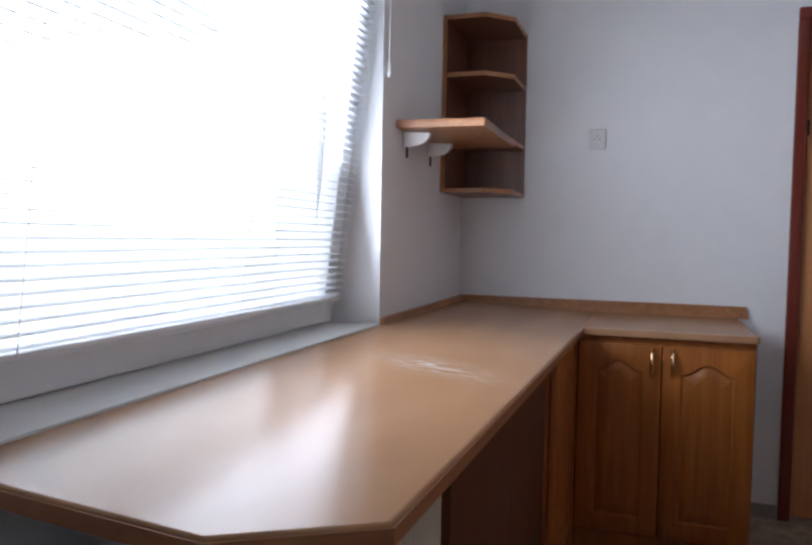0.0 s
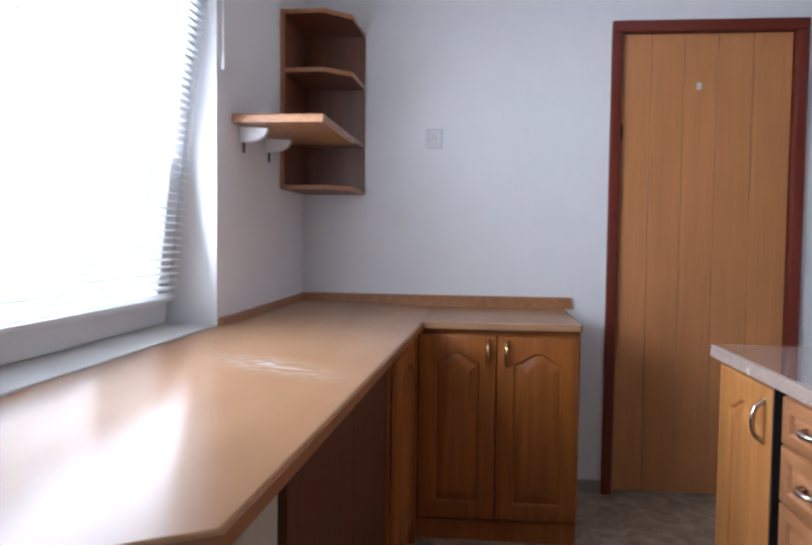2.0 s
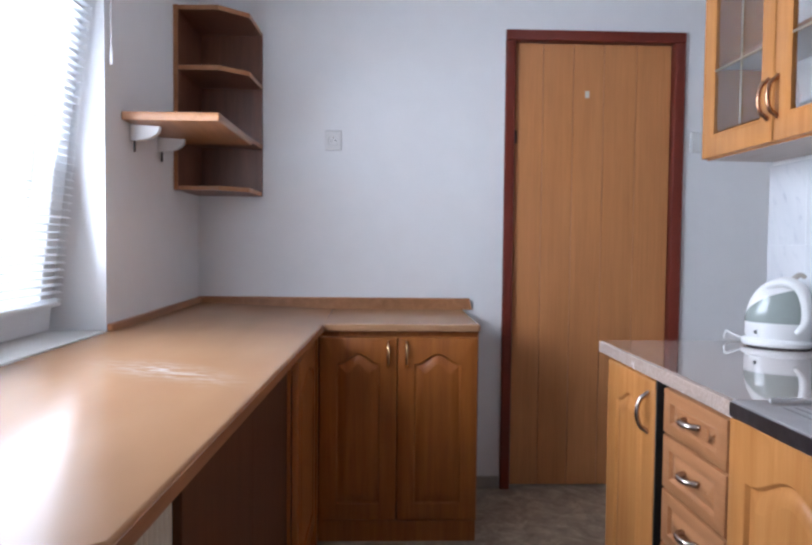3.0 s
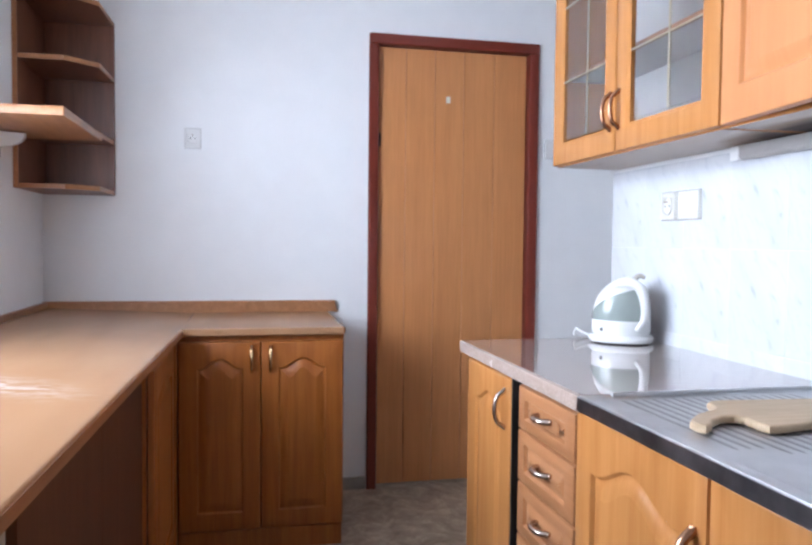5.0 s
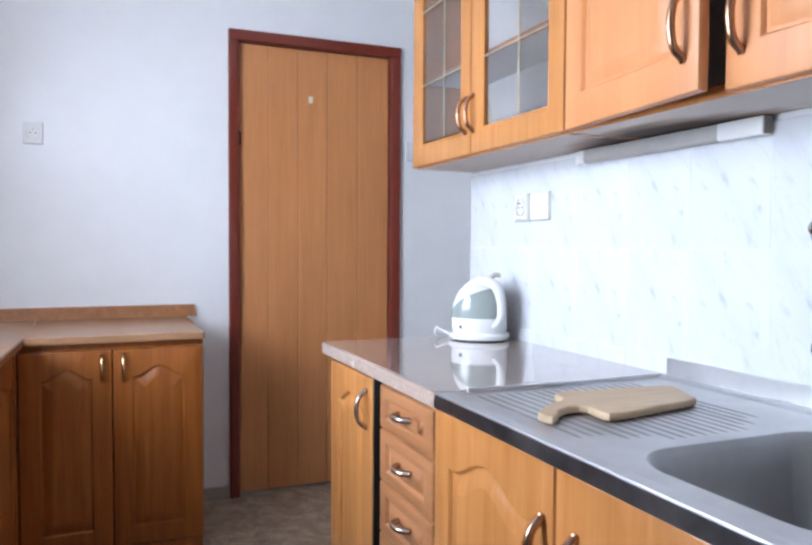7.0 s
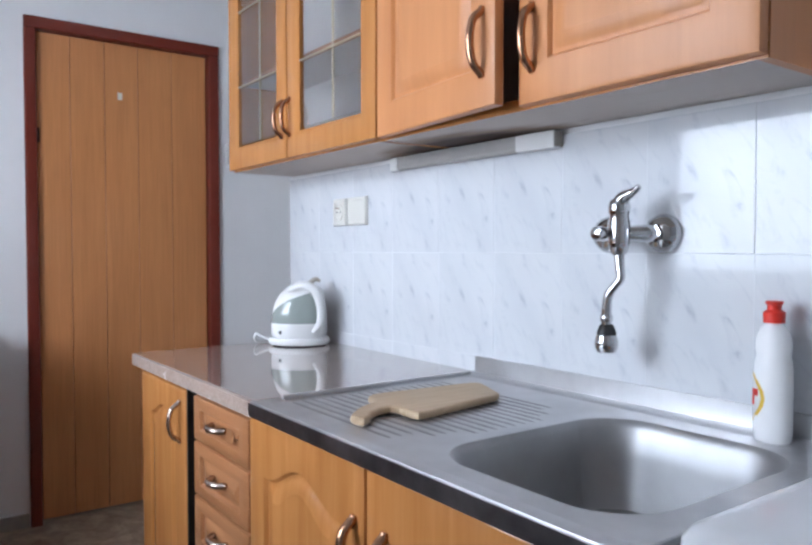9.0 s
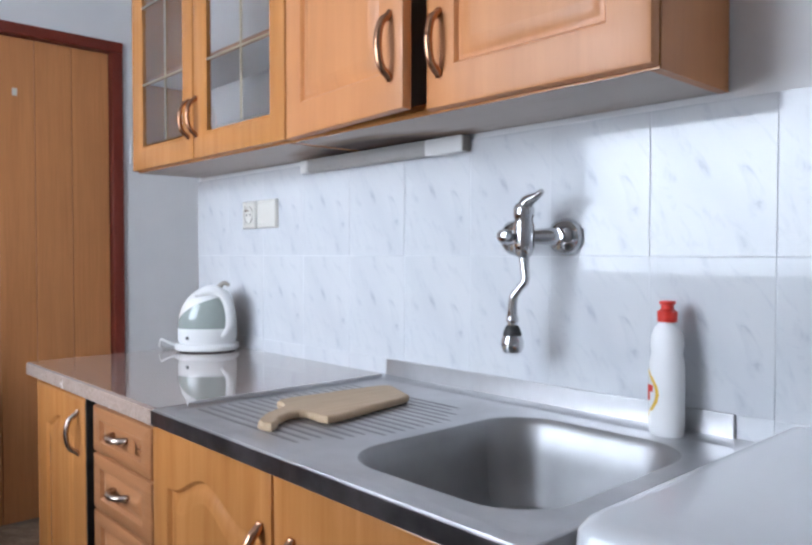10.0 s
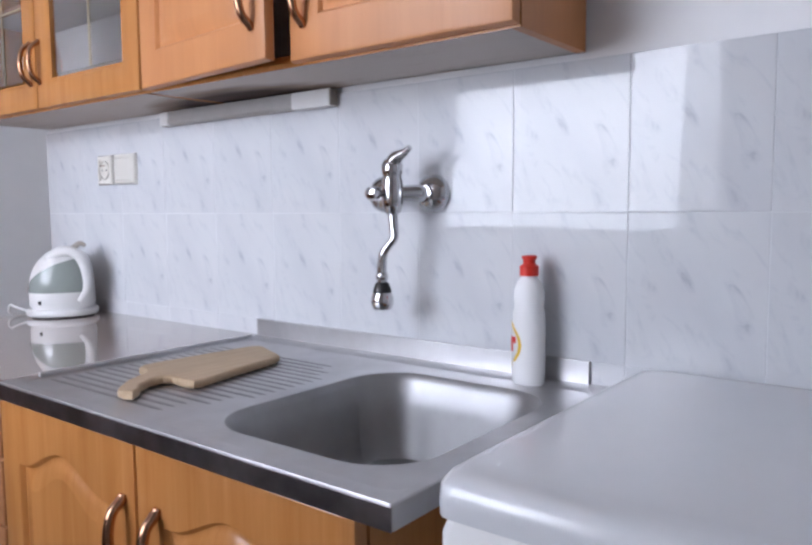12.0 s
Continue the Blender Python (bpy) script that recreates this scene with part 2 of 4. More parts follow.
def worktop_material():
    """Beech-look laminate with a dusty smear."""
    m, nd, ln, p = nodes_of("beech_laminate")
    v = coords(nd, ln, (5, 1.2, 5))
    a, b = fractal(nd, ln, v, 1.0, 3, 0.5), fractal(nd, ln, coords(nd, ln, (1, 1, 1)), 3, 3)
    r = ramp(nd, [(0.3, (0.375, 0.198, 0.100)), (0.5, (0.40, 0.217, 0.113)), (0.7, (0.43, 0.238, 0.127))])
    ln.new(a, r.inputs[0])
    r2 = ramp(nd, [(0.3, (0.93, 0.92, 0.91)), (0.6, (1, 1, 1))])
    ln.new(b, r2.inputs[0])
    base = mixed(nd, ln, 0.6, r.outputs[0], r2.outputs[0], "MULTIPLY")
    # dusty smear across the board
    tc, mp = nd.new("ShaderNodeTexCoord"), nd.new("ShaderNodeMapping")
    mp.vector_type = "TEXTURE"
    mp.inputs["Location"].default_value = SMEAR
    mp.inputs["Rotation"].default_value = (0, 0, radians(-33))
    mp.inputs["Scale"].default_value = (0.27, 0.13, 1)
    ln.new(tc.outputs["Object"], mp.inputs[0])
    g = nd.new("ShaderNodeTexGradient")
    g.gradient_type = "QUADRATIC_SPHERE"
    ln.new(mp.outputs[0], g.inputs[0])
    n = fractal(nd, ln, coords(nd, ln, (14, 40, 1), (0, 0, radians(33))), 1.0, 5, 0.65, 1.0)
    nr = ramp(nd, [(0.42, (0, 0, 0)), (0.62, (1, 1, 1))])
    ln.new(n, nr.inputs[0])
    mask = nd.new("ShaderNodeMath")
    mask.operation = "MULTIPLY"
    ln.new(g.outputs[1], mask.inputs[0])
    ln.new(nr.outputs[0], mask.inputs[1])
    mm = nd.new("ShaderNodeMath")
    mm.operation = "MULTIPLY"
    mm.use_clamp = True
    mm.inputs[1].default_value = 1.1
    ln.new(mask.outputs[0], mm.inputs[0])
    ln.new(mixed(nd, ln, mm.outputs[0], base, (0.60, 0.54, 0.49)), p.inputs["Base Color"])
    haze = fractal(nd, ln, coords(nd, ln, (6, 2.5, 6)), 1.4, 4, 0.6)
    roughened(nd, ln, p, haze, 0.17, 0.27)
    p.inputs["Specular IOR Level"].default_value = 0.16
    return m


def slat_material():
    m, nd, ln, p = nodes_of("white_blind_slat")
    p.inputs["Base Color"].default_value = (0.80, 0.81, 0.82, 1)
    p.inputs["Roughness"].default_value = 0.4
    tr, mx = nd.new("ShaderNodeBsdfTranslucent"), nd.new("ShaderNodeMixShader")
    tr.inputs[0].default_value = (0.75, 0.82, 0.90, 1)
    mx.inputs[0].default_value = 0.15
    ln.new(p.outputs[0], mx.inputs[1])
    ln.new(tr.outputs[0], mx.inputs[2])
    ln.new(mx.outputs[0], nd["Material Output"].inputs[0])
    return m


def glass_material(name, tint=(1, 1, 1), rough=0.0):
    m, nd, ln, p = nodes_of(name)
    p.inputs["Base Color"].default_value = (*tint, 1)
    p.inputs["Roughness"].default_value = rough
    p.inputs["Transmission Weight"].default_value = 1
    p.inputs["IOR"].default_value = 1.45
    return m


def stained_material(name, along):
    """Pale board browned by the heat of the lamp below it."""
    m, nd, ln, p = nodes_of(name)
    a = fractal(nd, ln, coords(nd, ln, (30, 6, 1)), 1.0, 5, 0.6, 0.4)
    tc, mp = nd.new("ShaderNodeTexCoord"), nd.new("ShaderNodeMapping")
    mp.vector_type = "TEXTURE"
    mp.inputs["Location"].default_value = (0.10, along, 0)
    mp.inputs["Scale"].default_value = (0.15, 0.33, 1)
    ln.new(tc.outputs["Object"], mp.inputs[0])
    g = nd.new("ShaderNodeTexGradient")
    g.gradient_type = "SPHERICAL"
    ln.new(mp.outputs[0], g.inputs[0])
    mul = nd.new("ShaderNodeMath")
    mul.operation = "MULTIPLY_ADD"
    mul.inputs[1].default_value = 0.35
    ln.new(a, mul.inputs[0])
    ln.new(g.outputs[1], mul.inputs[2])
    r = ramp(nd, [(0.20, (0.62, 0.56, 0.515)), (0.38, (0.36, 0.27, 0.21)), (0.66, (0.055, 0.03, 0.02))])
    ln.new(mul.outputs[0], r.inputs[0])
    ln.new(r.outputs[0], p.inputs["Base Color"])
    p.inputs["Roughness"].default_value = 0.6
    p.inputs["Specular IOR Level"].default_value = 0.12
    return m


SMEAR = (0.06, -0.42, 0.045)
FLOOR, TILE, WORKTOP, SLAT = floor_material(), tile_material(), worktop_material(), slat_material()
GLASS = glass_material("window_glass")
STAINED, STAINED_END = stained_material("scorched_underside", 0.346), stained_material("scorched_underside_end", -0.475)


# ---------------------------------------------------------------- mesh helpers
def box(bm, x0, x1, y0, y1, z0, z1, bevel=0.0, seg=2):
    """Adds a box, its edges rounded by bevel."""
    vs = [bm.verts.new((x, y, z)) for x in (x0, x1) for y in (y0, y1) for z in (z0, z1)]
    fs = [(0, 1, 3, 2), (4, 6, 7, 5), (0, 4, 5, 1), (2, 3, 7, 6), (0, 2, 6, 4), (1, 5, 7, 3)]
    faces = [bm.faces.new([vs[i] for i in f]) for f in fs]
    if bevel:
        es = list({e for f in faces for e in f.edges})
        bmesh.ops.bevel(bm, geom=es, offset=bevel, segments=seg, affect="EDGES", profile=0.5)
    return bm


def one_box(*a, **k):
    return box(bmesh.new(), *a, **k)


def slab(points, z0, z1, bevel=0.0, seg=3):
    """An upright prism over a plan outline, its rims rounded."""
    bm = bmesh.new()
    f = bm.faces.new([bm.verts.new((x, y, z0)) for x, y in points])
    if f.normal.z > 0:
        f.normal_flip()
    top = bmesh.ops.extrude_face_region(bm, geom=[f])
    bmesh.ops.translate(bm, vec=(0, 0, z1 - z0), verts=[v for v in top["geom"] if isinstance(v, bmesh.types.BMVert)])
    bmesh.ops.recalc_face_normals(bm, faces=bm.faces)
    if bevel:
        es = [e for e in bm.edges if abs(e.verts[0].co.z - e.verts[1].co.z) < 1e-6]
        bmesh.ops.bevel(bm, geom=es, offset=bevel, segments=seg, affect="EDGES", profile=0.5)
    return bm


def loops(bm, rings, closed=True, cap=(False, False)):
    """Skins a list of rings of points."""
    vr = [[bm.verts.new(p) for p in r] for r in rings]
    n = len(vr[0])
    for a, b in zip(vr, vr[1:]):
        for i in range(n if closed else n - 1):
            j = (i + 1) % n
            bm.faces.new((a[i], a[j], b[j], b[i]))
    if cap[0]:
        bm.faces.new(vr[0][::-1])
    if cap[1]:
        bm.faces.new(vr[-1])
    return bm


def lathe(bm, profile, centre, axis="z", n=28):
    """Turns (radius, height) pairs about an axis through centre."""
    cx, cy, cz = centre
    rings = []
    for r, h in profile:
        ring = []
        for k in range(n):
            a = 2 * math.pi * k / n
            c, s = r * math.cos(a), r * math.sin(a)
            ring.append({"z": (cx + c, cy + s, cz + h), "x": (cx + h, cy + c, cz + s), "y": (cx + s, cy + h, cz + c)}[axis])
        rings.append(ring)
    return loops(bm, rings, cap=(True, True))


def smooth_path(points, steps=6):
    """A Catmull-Rom line through the points."""
    p = [Vector(q) for q in points]
    p = [p[0] * 2 - p[1]] + p + [p[-1] * 2 - p[-2]]
    out = []
    for i in range(1, len(p) - 2):
        for k in range(steps):
            t = k / steps
            a, b, c, d = p[i - 1], p[i], p[i + 1], p[i + 2]
            out.append(0.5 * (2 * b + (c - a) * t + (2 * a - 5 * b + 4 * c - d) * t * t + (3 * b - a - 3 * c + d) * t ** 3))
    return out + [p[-2]]


def tube(bm, points, radius, n=12, steps=6, flat=1.0):
    """A round rod along a smooth line; radius may be a list, one for each given point."""
    path = smooth_path(points, steps)
    rad = radius if isinstance(radius, (list, tuple)) else [radius] * len(points)
    rings, up = [], None
    for i, q in enumerate(path):
        d = (path[min(i + 1, len(path) - 1)] - path[max(i - 1, 0)]).normalized()
        up = d.orthogonal().normalized() if up is None else (up - d * up.dot(d)).normalized()
        side = d.cross(up)
        f = i / (len(path) - 1) * (len(points) - 1)
        k = min(int(f), len(points) - 2)
        r = rad[k] + (rad[k + 1] - rad[k]) * (f - k)
        rings.append([q + r * (math.cos(2 * math.pi * j / n) * up + flat * math.sin(2 * math.pi * j / n) * side) for j in range(n)])
    return loops(bm, rings, cap=(True, True))


def base_of(ob):
    v = Vector((0, 0, 0))
    while ob:
        v += ob.location
        ob = ob.parent
    return v


def finish(bm, shift, angle=40):
    bmesh.ops.recalc_face_normals(bm, faces=bm.faces)
    bmesh.ops.translate(bm, vec=-shift, verts=bm.verts)
    for f in bm.faces:
        f.smooth = True
    area = {f: f.calc_area() for f in bm.faces}
    for e in bm.edges:
        if len(e.link_faces) == 2:
            a, b = sorted(area[f] for f in e.link_faces)
            turn = e.calc_face_angle(0)
            if turn > radians(angle) or (b > 12 * a and turn > radians(4)):
                e.smooth = False
    me = bpy.data.meshes.new("mesh")
    bm.to_mesh(me)
    bm.free()
    return me


def part(name, bm, material, parent, label="", angle=40):
    """Links a bmesh, given in world metres, as one mesh under a thing or a part."""
    ob = new(name, finish(bm, base_of(parent), angle))
    ob.data.materials.append(material)
    ob.parent = parent
    return tagged(ob, label) if label else ob


def thing(name, at, label, category, group="", kind=""):
    ob = new(name)
    ob.location, ob.empty_display_size = at, 0.05
    return tagged(ob, label, category, group, kind)


def solid(name, bm, material, at, label="", category="", group="", kind=""):
    """A thing that is one mesh."""
    ob = new(name, finish(bm, Vector(at)))
    ob.location = at
    ob.data.materials.append(material)
    return tagged(ob, label, category, group, kind)


def structure(name, bm, material, label, category):
    return solid(name, bm, material, (0, 0, 0), label, category, "", "structure")


# ---------------------------------------------------------------- joinery helpers
def facing(axis, plane):
    """Maps (u, v, w) to the world: u along the front, v up, w out of it. axis 'x': faces -x, u along y; axis 'y': faces -y, u along x;
    'X': faces +x, u along y."""
    if axis == "x":
        return lambda u, v, w: (plane - w, u, v)
    if axis == "X":
        return lambda u, v, w: (plane + w, u, v)
    return lambda u, v, w: (u, plane - w, v)


def outline(u0, u1, v0, v1, rise, inset, count=22):
    """A panel's outline with an arched head, moved inwards by inset: one side after the other."""
    a, b, lo, hi = u0 + inset, u1 - inset, v0 + inset, v1 - inset
    pts = [(a + (b - a) * k / 4, lo) for k in range(4)] + [(b, lo + (hi - lo) * k / 4) for k in range(4)]
    for k in range(count):
        s = k / count
        q = min(max((s - 0.05) / 0.9, 0), 1)
        pts.append((b + (a - b) * s, hi + rise * (0.5 - 0.5 * math.cos(2 * math.pi * q)) ** 0.9))
    return pts + [(a, hi + (lo - hi) * k / 4) for k in range(4)]


def panel_front(to, u0, u1, v0, v1, thick, margin=0.055, rise=0.0, edge=0.006, sides=None):
    """A routed front: a rounded board with a raised field behind a groove."""
    m = sides or margin
    bm = bmesh.new()
    pu0, pu1, pv0, pv1 = u0 + m, u1 - m, v0 + margin, v1 - margin - rise

    def rect(inset, w):
        base, out = outline(pu0, pu1, pv0, pv1, rise, 0), []
        n = len(base)
        for k, (u, v) in enumerate(base):
            fu, fv = (u - pu0) / (pu1 - pu0), (v - pv0) / (pv1 - pv0)
            if k < 4:
                q = (u0 + inset + fu * (u1 - u0 - 2 * inset), v0 + inset)
            elif k < 8:
                q = (u1 - inset, v0 + inset + fv * (v1 - v0 - 2 * inset))
            elif k < n - 4:
                q = (u0 + inset + fu * (u1 - u0 - 2 * inset), v1 - inset)
            else:
                q = (u0 + inset, v0 + inset + fv * (v1 - v0 - 2 * inset))
            out.append(to(*q, w))
        return out

    rings = [rect(0, -thick), rect(0, -edge), rect(edge * 0.3, -edge * 0.3), rect(edge, 0)]
    for d, w in ((0, 0), (0.002, -0.002), (0.005, -0.0075), (0.011, -0.0075), (0.015, -0.0045), (0.030, -0.0015), (0.036, 0.0)):
        rings.append([to(u, v, w) for u, v in outline(pu0, pu1, pv0, pv1, rise, d)])
    return loops(bm, rings, cap=(True, True))


def frame_front(to, u0, u1, v0, v1, thick, margin):
    """A glazed door's wooden frame, open in the middle."""
    def rect(i, w):
        return [to(u0 + i, v0 + i, w), to(u1 - i, v0 + i, w), to(u1 - i, v1 - i, w), to(u0 + i, v1 - i, w)]
    e = 0.005
    rings = [rect(0, -thick), rect(0, -e), rect(e * 0.3, -e * 0.3), rect(e, 0), rect(margin - 0.012, 0), rect(margin - 0.008, -0.003), rect(margin, -0.005), rect(margin, -thick), rect(0, -thick)]
    bm = loops(bmesh.new(), rings)
    bmesh.ops.remove_doubles(bm, verts=bm.verts, dist=1e-5)
    return bm


def bow_handle(to, u, v, length, upright=True, out=0.03, r=0.0048):
    """A bowed bar handle with turned-in ends."""
    h = length / 2
    line = [(-h, 0.001), (-h * 0.86, out * 0.16), (-h * 0.6, out * 0.76), (0, out), (h * 0.6, out * 0.76), (h * 0.86, out * 0.16), (h, 0.001)]
    pts = [to(u, v + s, w) if upright else to(u + s, v, w) for s, w in line]
    return tube(bmesh.new(), pts, [r * 0.9, r * 1.25, r * 1.15, r * 1.2, r * 1.15, r * 1.25, r * 0.9], 10, 4)


# ---------------------------------------------------------------- room
X_WIN, X_TILE, TOP = -1.33, 0.62, 2.60
BACK = -4.4
structure("floor", one_box(-1.75, 1.75, BACK - 0.15, 0.2, -0.12, 0), FLOOR, "grey-brown marbled linoleum floor", "floor")
structure("ceiling", one_box(-1.75, 1.75, BACK - 0.15, 0.2, TOP, TOP + 0.12), CEIL, "plain white painted ceiling", "ceiling")

# back wall with the doorway
bm = bmesh.new()
box(bm, -1.75, 0.02, 0, 0.16, 0, TOP)
box(bm, 0.771, 1.75, 0, 0.16, 0, TOP)
box(bm, 0.02, 0.771, 0, 0.16, 2.0, TOP)
structure("wall_north", bm, WALL, "white painted wall with a doorway", "wall")
structure("wall_hall", one_box(-0.3, 1.1, 0.3, 0.4, 0, TOP), WALL, "white wall behind the doorway", "wall")

# window wall
WY0, WY1, WZ0, WZ1 = -2.49, -1.06, 0.775, 2.32
bm = bmesh.new()
box(bm, -1.70, X_WIN, WY1, 0, 0, TOP)
box(bm, -1.70, X_WIN, BACK, WY0, 0, TOP)
box(bm, -1.70, X_WIN, WY0, WY1, 0, WZ0)
box(bm, -1.70, X_WIN, WY0, WY1, WZ1, TOP)
structure("wall_west", bm, WALL, "white painted wall with a wide window opening", "wall")
structure("wall_south", one_box(-1.65, X_TILE + 0.12, BACK - 0.12, BACK, 0, TOP), WALL, "plain white painted wall", "wall")
structure("wall_east", one_box(X_TILE, X_TILE + 0.12, BACK, -1.066, 0, TOP), WALL, "white partition wall, tiled above the counter", "wall")
structure("wall_nook_east", one_box(1.6, 1.72, -1.3, 0, 0, TOP), WALL, "plain white wall of the door nook", "wall")
structure("wall_nook_south", one_box(X_TILE + 0.12, 1.6, -1.42, -1.3, 0, TOP), WALL, "plain white wall of the door nook", "wall")
base = tagged(new("baseboard"), "low grey skirting along the wall", "skirting", "", "structure")
part("skirting_board", one_box(-0.178, -0.004, -0.012, 0, 0, 0.055, 0.003), SKIRT, base)
part("skirting_board", one_box(0.795, 1.6, -0.012, 0, 0, 0.055, 0.003), SKIRT, base)
part("skirting_board", one_box(1.588, 1.6, -1.3, -0.012, 0, 0.055, 0.003), SKIRT, base)

def glow_material():
    m, nd, ln, p = nodes_of("bright_overcast")
    e = nd.new("ShaderNodeEmission")
    e.inputs[1].default_value = OUTSIDE
    tc, sep = nd.new("ShaderNodeTexCoord"), nd.new("ShaderNodeSeparateXYZ")
    ln.new(tc.outputs["Object"], sep.inputs[0])
    span = nd.new("ShaderNodeMapRange")
    span.inputs[1].default_value, span.inputs[2].default_value = -9.0, 12.0
    ln.new(sep.outputs[2], span.inputs[0])
    land = ramp(nd, [(0.476, (0.22, 0.24, 0.22)), (0.484, (0.56, 0.61, 0.60)), (0.505, (0.62, 0.66, 0.66)), (0.525, (0.86, 0.95, 1.0))])
    ln.new(span.outputs[0], land.inputs[0])
    ln.new(land.outputs[0], e.inputs[0])
    ln.new(e.outputs[0], nd["Material Output"].inputs[0])
    return m


structure("backdrop", one_box(-7.1, -7.0, -16, 14, -9, 12), glow_material(), "bright overcast distance outside the window", "backdrop")

# ---------------------------------------------------------------- window, tilted open at its head
win = thing("window_1", (-1.56, -1.84, WZ0), "white plastic window tilted open behind a lowered blind", "window", "", "structure")
bm = bmesh.new()
for y0, y1, z0, z1 in ((WY0, WY1, WZ0, 0.86), (WY0, WY1, WZ1 - 0.07, WZ1), (WY0, WY0 + 0.05, 0.86, WZ1 - 0.07), (WY1 - 0.05, WY1, 0.86, WZ1 - 0.07), (WY0 + 0.05, WY1 - 0.05, 1.95, 2.03)):
    box(bm, -1.60, -1.53, y0, y1, z0, z1, 0.003)
part("window_frame", bm, PVC, win)
HINGE, TILT = Vector((-1.485, 0, 0.835)), radians(6.6)
SASH = Matrix.Translation(HINGE) @ Matrix.Rotation(TILT, 4, "Y") @ Matrix.Translation(-HINGE)
sash_y0, sash_y1, sash_z0, sash_z1 = -2.475, -1.075, 0.830, 1.985
bm = bmesh.new()
for y0, y1, z0, z1 in ((sash_y0, sash_y1, sash_z0, 0.905), (sash_y0, sash_y1, sash_z1 - 0.075, sash_z1), (sash_y0, sash_y0 + 0.075, 0.905, sash_z1 - 0.075), (sash_y1 - 0.075, sash_y1, 0.905, sash_z1 - 0.075)):
    box(bm, -1.545, -1.485, y0, y1, z0, z1, 0.005)
bmesh.ops.transform(bm, matrix=SASH, verts=bm.verts)
sash = part("sash", bm, PVC, win)
bm = one_box(-1.54, -1.478, sash_y0 + 0.075, sash_y1 - 0.075, 0.892, 0.912, 0.004)
bmesh.ops.transform(bm, matrix=SASH, verts=bm.verts)
part("glazing_bead", bm, PVC, sash)
bm = one_box(-1.519, -1.515, sash_y0 + 0.07, sash_y1 - 0.07, 0.9, sash_z1 - 0.07)
bmesh.ops.transform(bm, matrix=SASH, verts=bm.verts)
pane = part("pane", bm, GLASS, sash)
pane.visible_shadow = False
bm = one_box(-1.53, -1.332, WY0, WY1, 0.776, 0.829, 0.003)
part("window_sill", bm, SILL, win, "worn off-white painted sill")

blind = thing("venetian_blind", (-1.47, -1.82, 0.9), "white aluminium venetian blind hung on the tilted window", "blind")
slat_mesh = None
for k in range(48):
    z = 0.925 + 0.0212 * k
    if slat_mesh is None:
        bm = bmesh.new()
        rows = []
        for y in (sash_y0 + 0.03, sash_y1 - 0.012):
            rows.append([(0.0125 * math.cos(radians(SLAT_TURN)) * s, y + 1.82, 0.0125 * math.sin(radians(SLAT_TURN)) * s + 0.0022 * (1 - s * s)) for s in (-1, -0.5, 0, 0.5, 1)])
        loops(bm, rows, closed=False)
        slat_mesh = finish(bm, Vector((0, 0, 0)))
        slat_mesh.materials.append(SLAT)
    s = new("slat", slat_mesh)
    s.parent = blind
    s.matrix_parent_inverse = Matrix.Identity(4)
    q = SASH @ Vector((-1.466, -1.82, z))
    s.location = q - blind.location
    s.rotation_euler = (0, TILT + 0.012 * math.sin(k * 1.7), 0.0009 * math.sin(k * 2.3))
bm = one_box(-1.482, -1.45, sash_y0 + 0.03, sash_y1 - 0.012, 1.943, 1.972, 0.003)
bmesh.ops.transform(bm, matrix=SASH, verts=bm.verts)
part("head_rail", bm, PVC, blind)
bm = one_box(-1.478, -1.456, sash_y0 + 0.03, sash_y1 - 0.012, 0.906, 0.918, 0.003)
bmesh.ops.transform(bm, matrix=SASH, verts=bm.verts)
part("bottom_rail", bm, PVC, blind)
for y in (-1.115, -1.7, -2.34):
    bm = bmesh.new()
    tube(bm, [SASH @ Vector((-1.4525, y, 0.91)), SASH @ Vector((-1.4525, y, 1.5)), SASH @ Vector((-1.4525, y, 1.945))], 0.0007, 6, 2)
    part("ladder_cord", bm, PVC, blind)
cord = thing("blind_pull", (-1.318, -1.042, 2.25), "thin white pull cord with a plastic tassel beside the window", "cord")
bm = tube(bmesh.new(), [(-1.318, -1.042, 2.25), (-1.317, -1.041, 1.95), (-1.318, -1.039, 1.64)], 0.0022, 8)
part("cord", bm, WHITE_PLASTIC, cord)
part("tassel", lathe(bmesh.new(), [(0.002, 0.03), (0.004, 0.025), (0.006, 0.0), (0.005, -0.02), (0.002, -0.022)], (-1.318, -1.039, 1.62), n=14), WHITE_PLASTIC, cord)
part("hook", one_box(-1.33, -1.31, -1.052, -1.032, 2.24, 2.27, 0.003), WHITE_PLASTIC, cord)

# ---------------------------------------------------------------- door
door = thing("door_1", (0.395, 0.0, 0), "closed beech-veneer plank door in a red-brown steel frame", "door", "", "structure")


def jamb(u0, u1, into):
    """A pressed steel jamb in plan: a rounded face that turns into the reveal."""
    s = 1 if into > 0 else -1
    return [(u0, 0.0), (u0, -0.016), (u0 + s * 0.006, -0.022), (u1 - s * 0.012, -0.022), (u1 - s * 0.004, -0.018), (u1, -0.008), (u1, 0.05), (u1 - s * 0.02, 0.05), (u1 - s * 0.02, 0.0)]


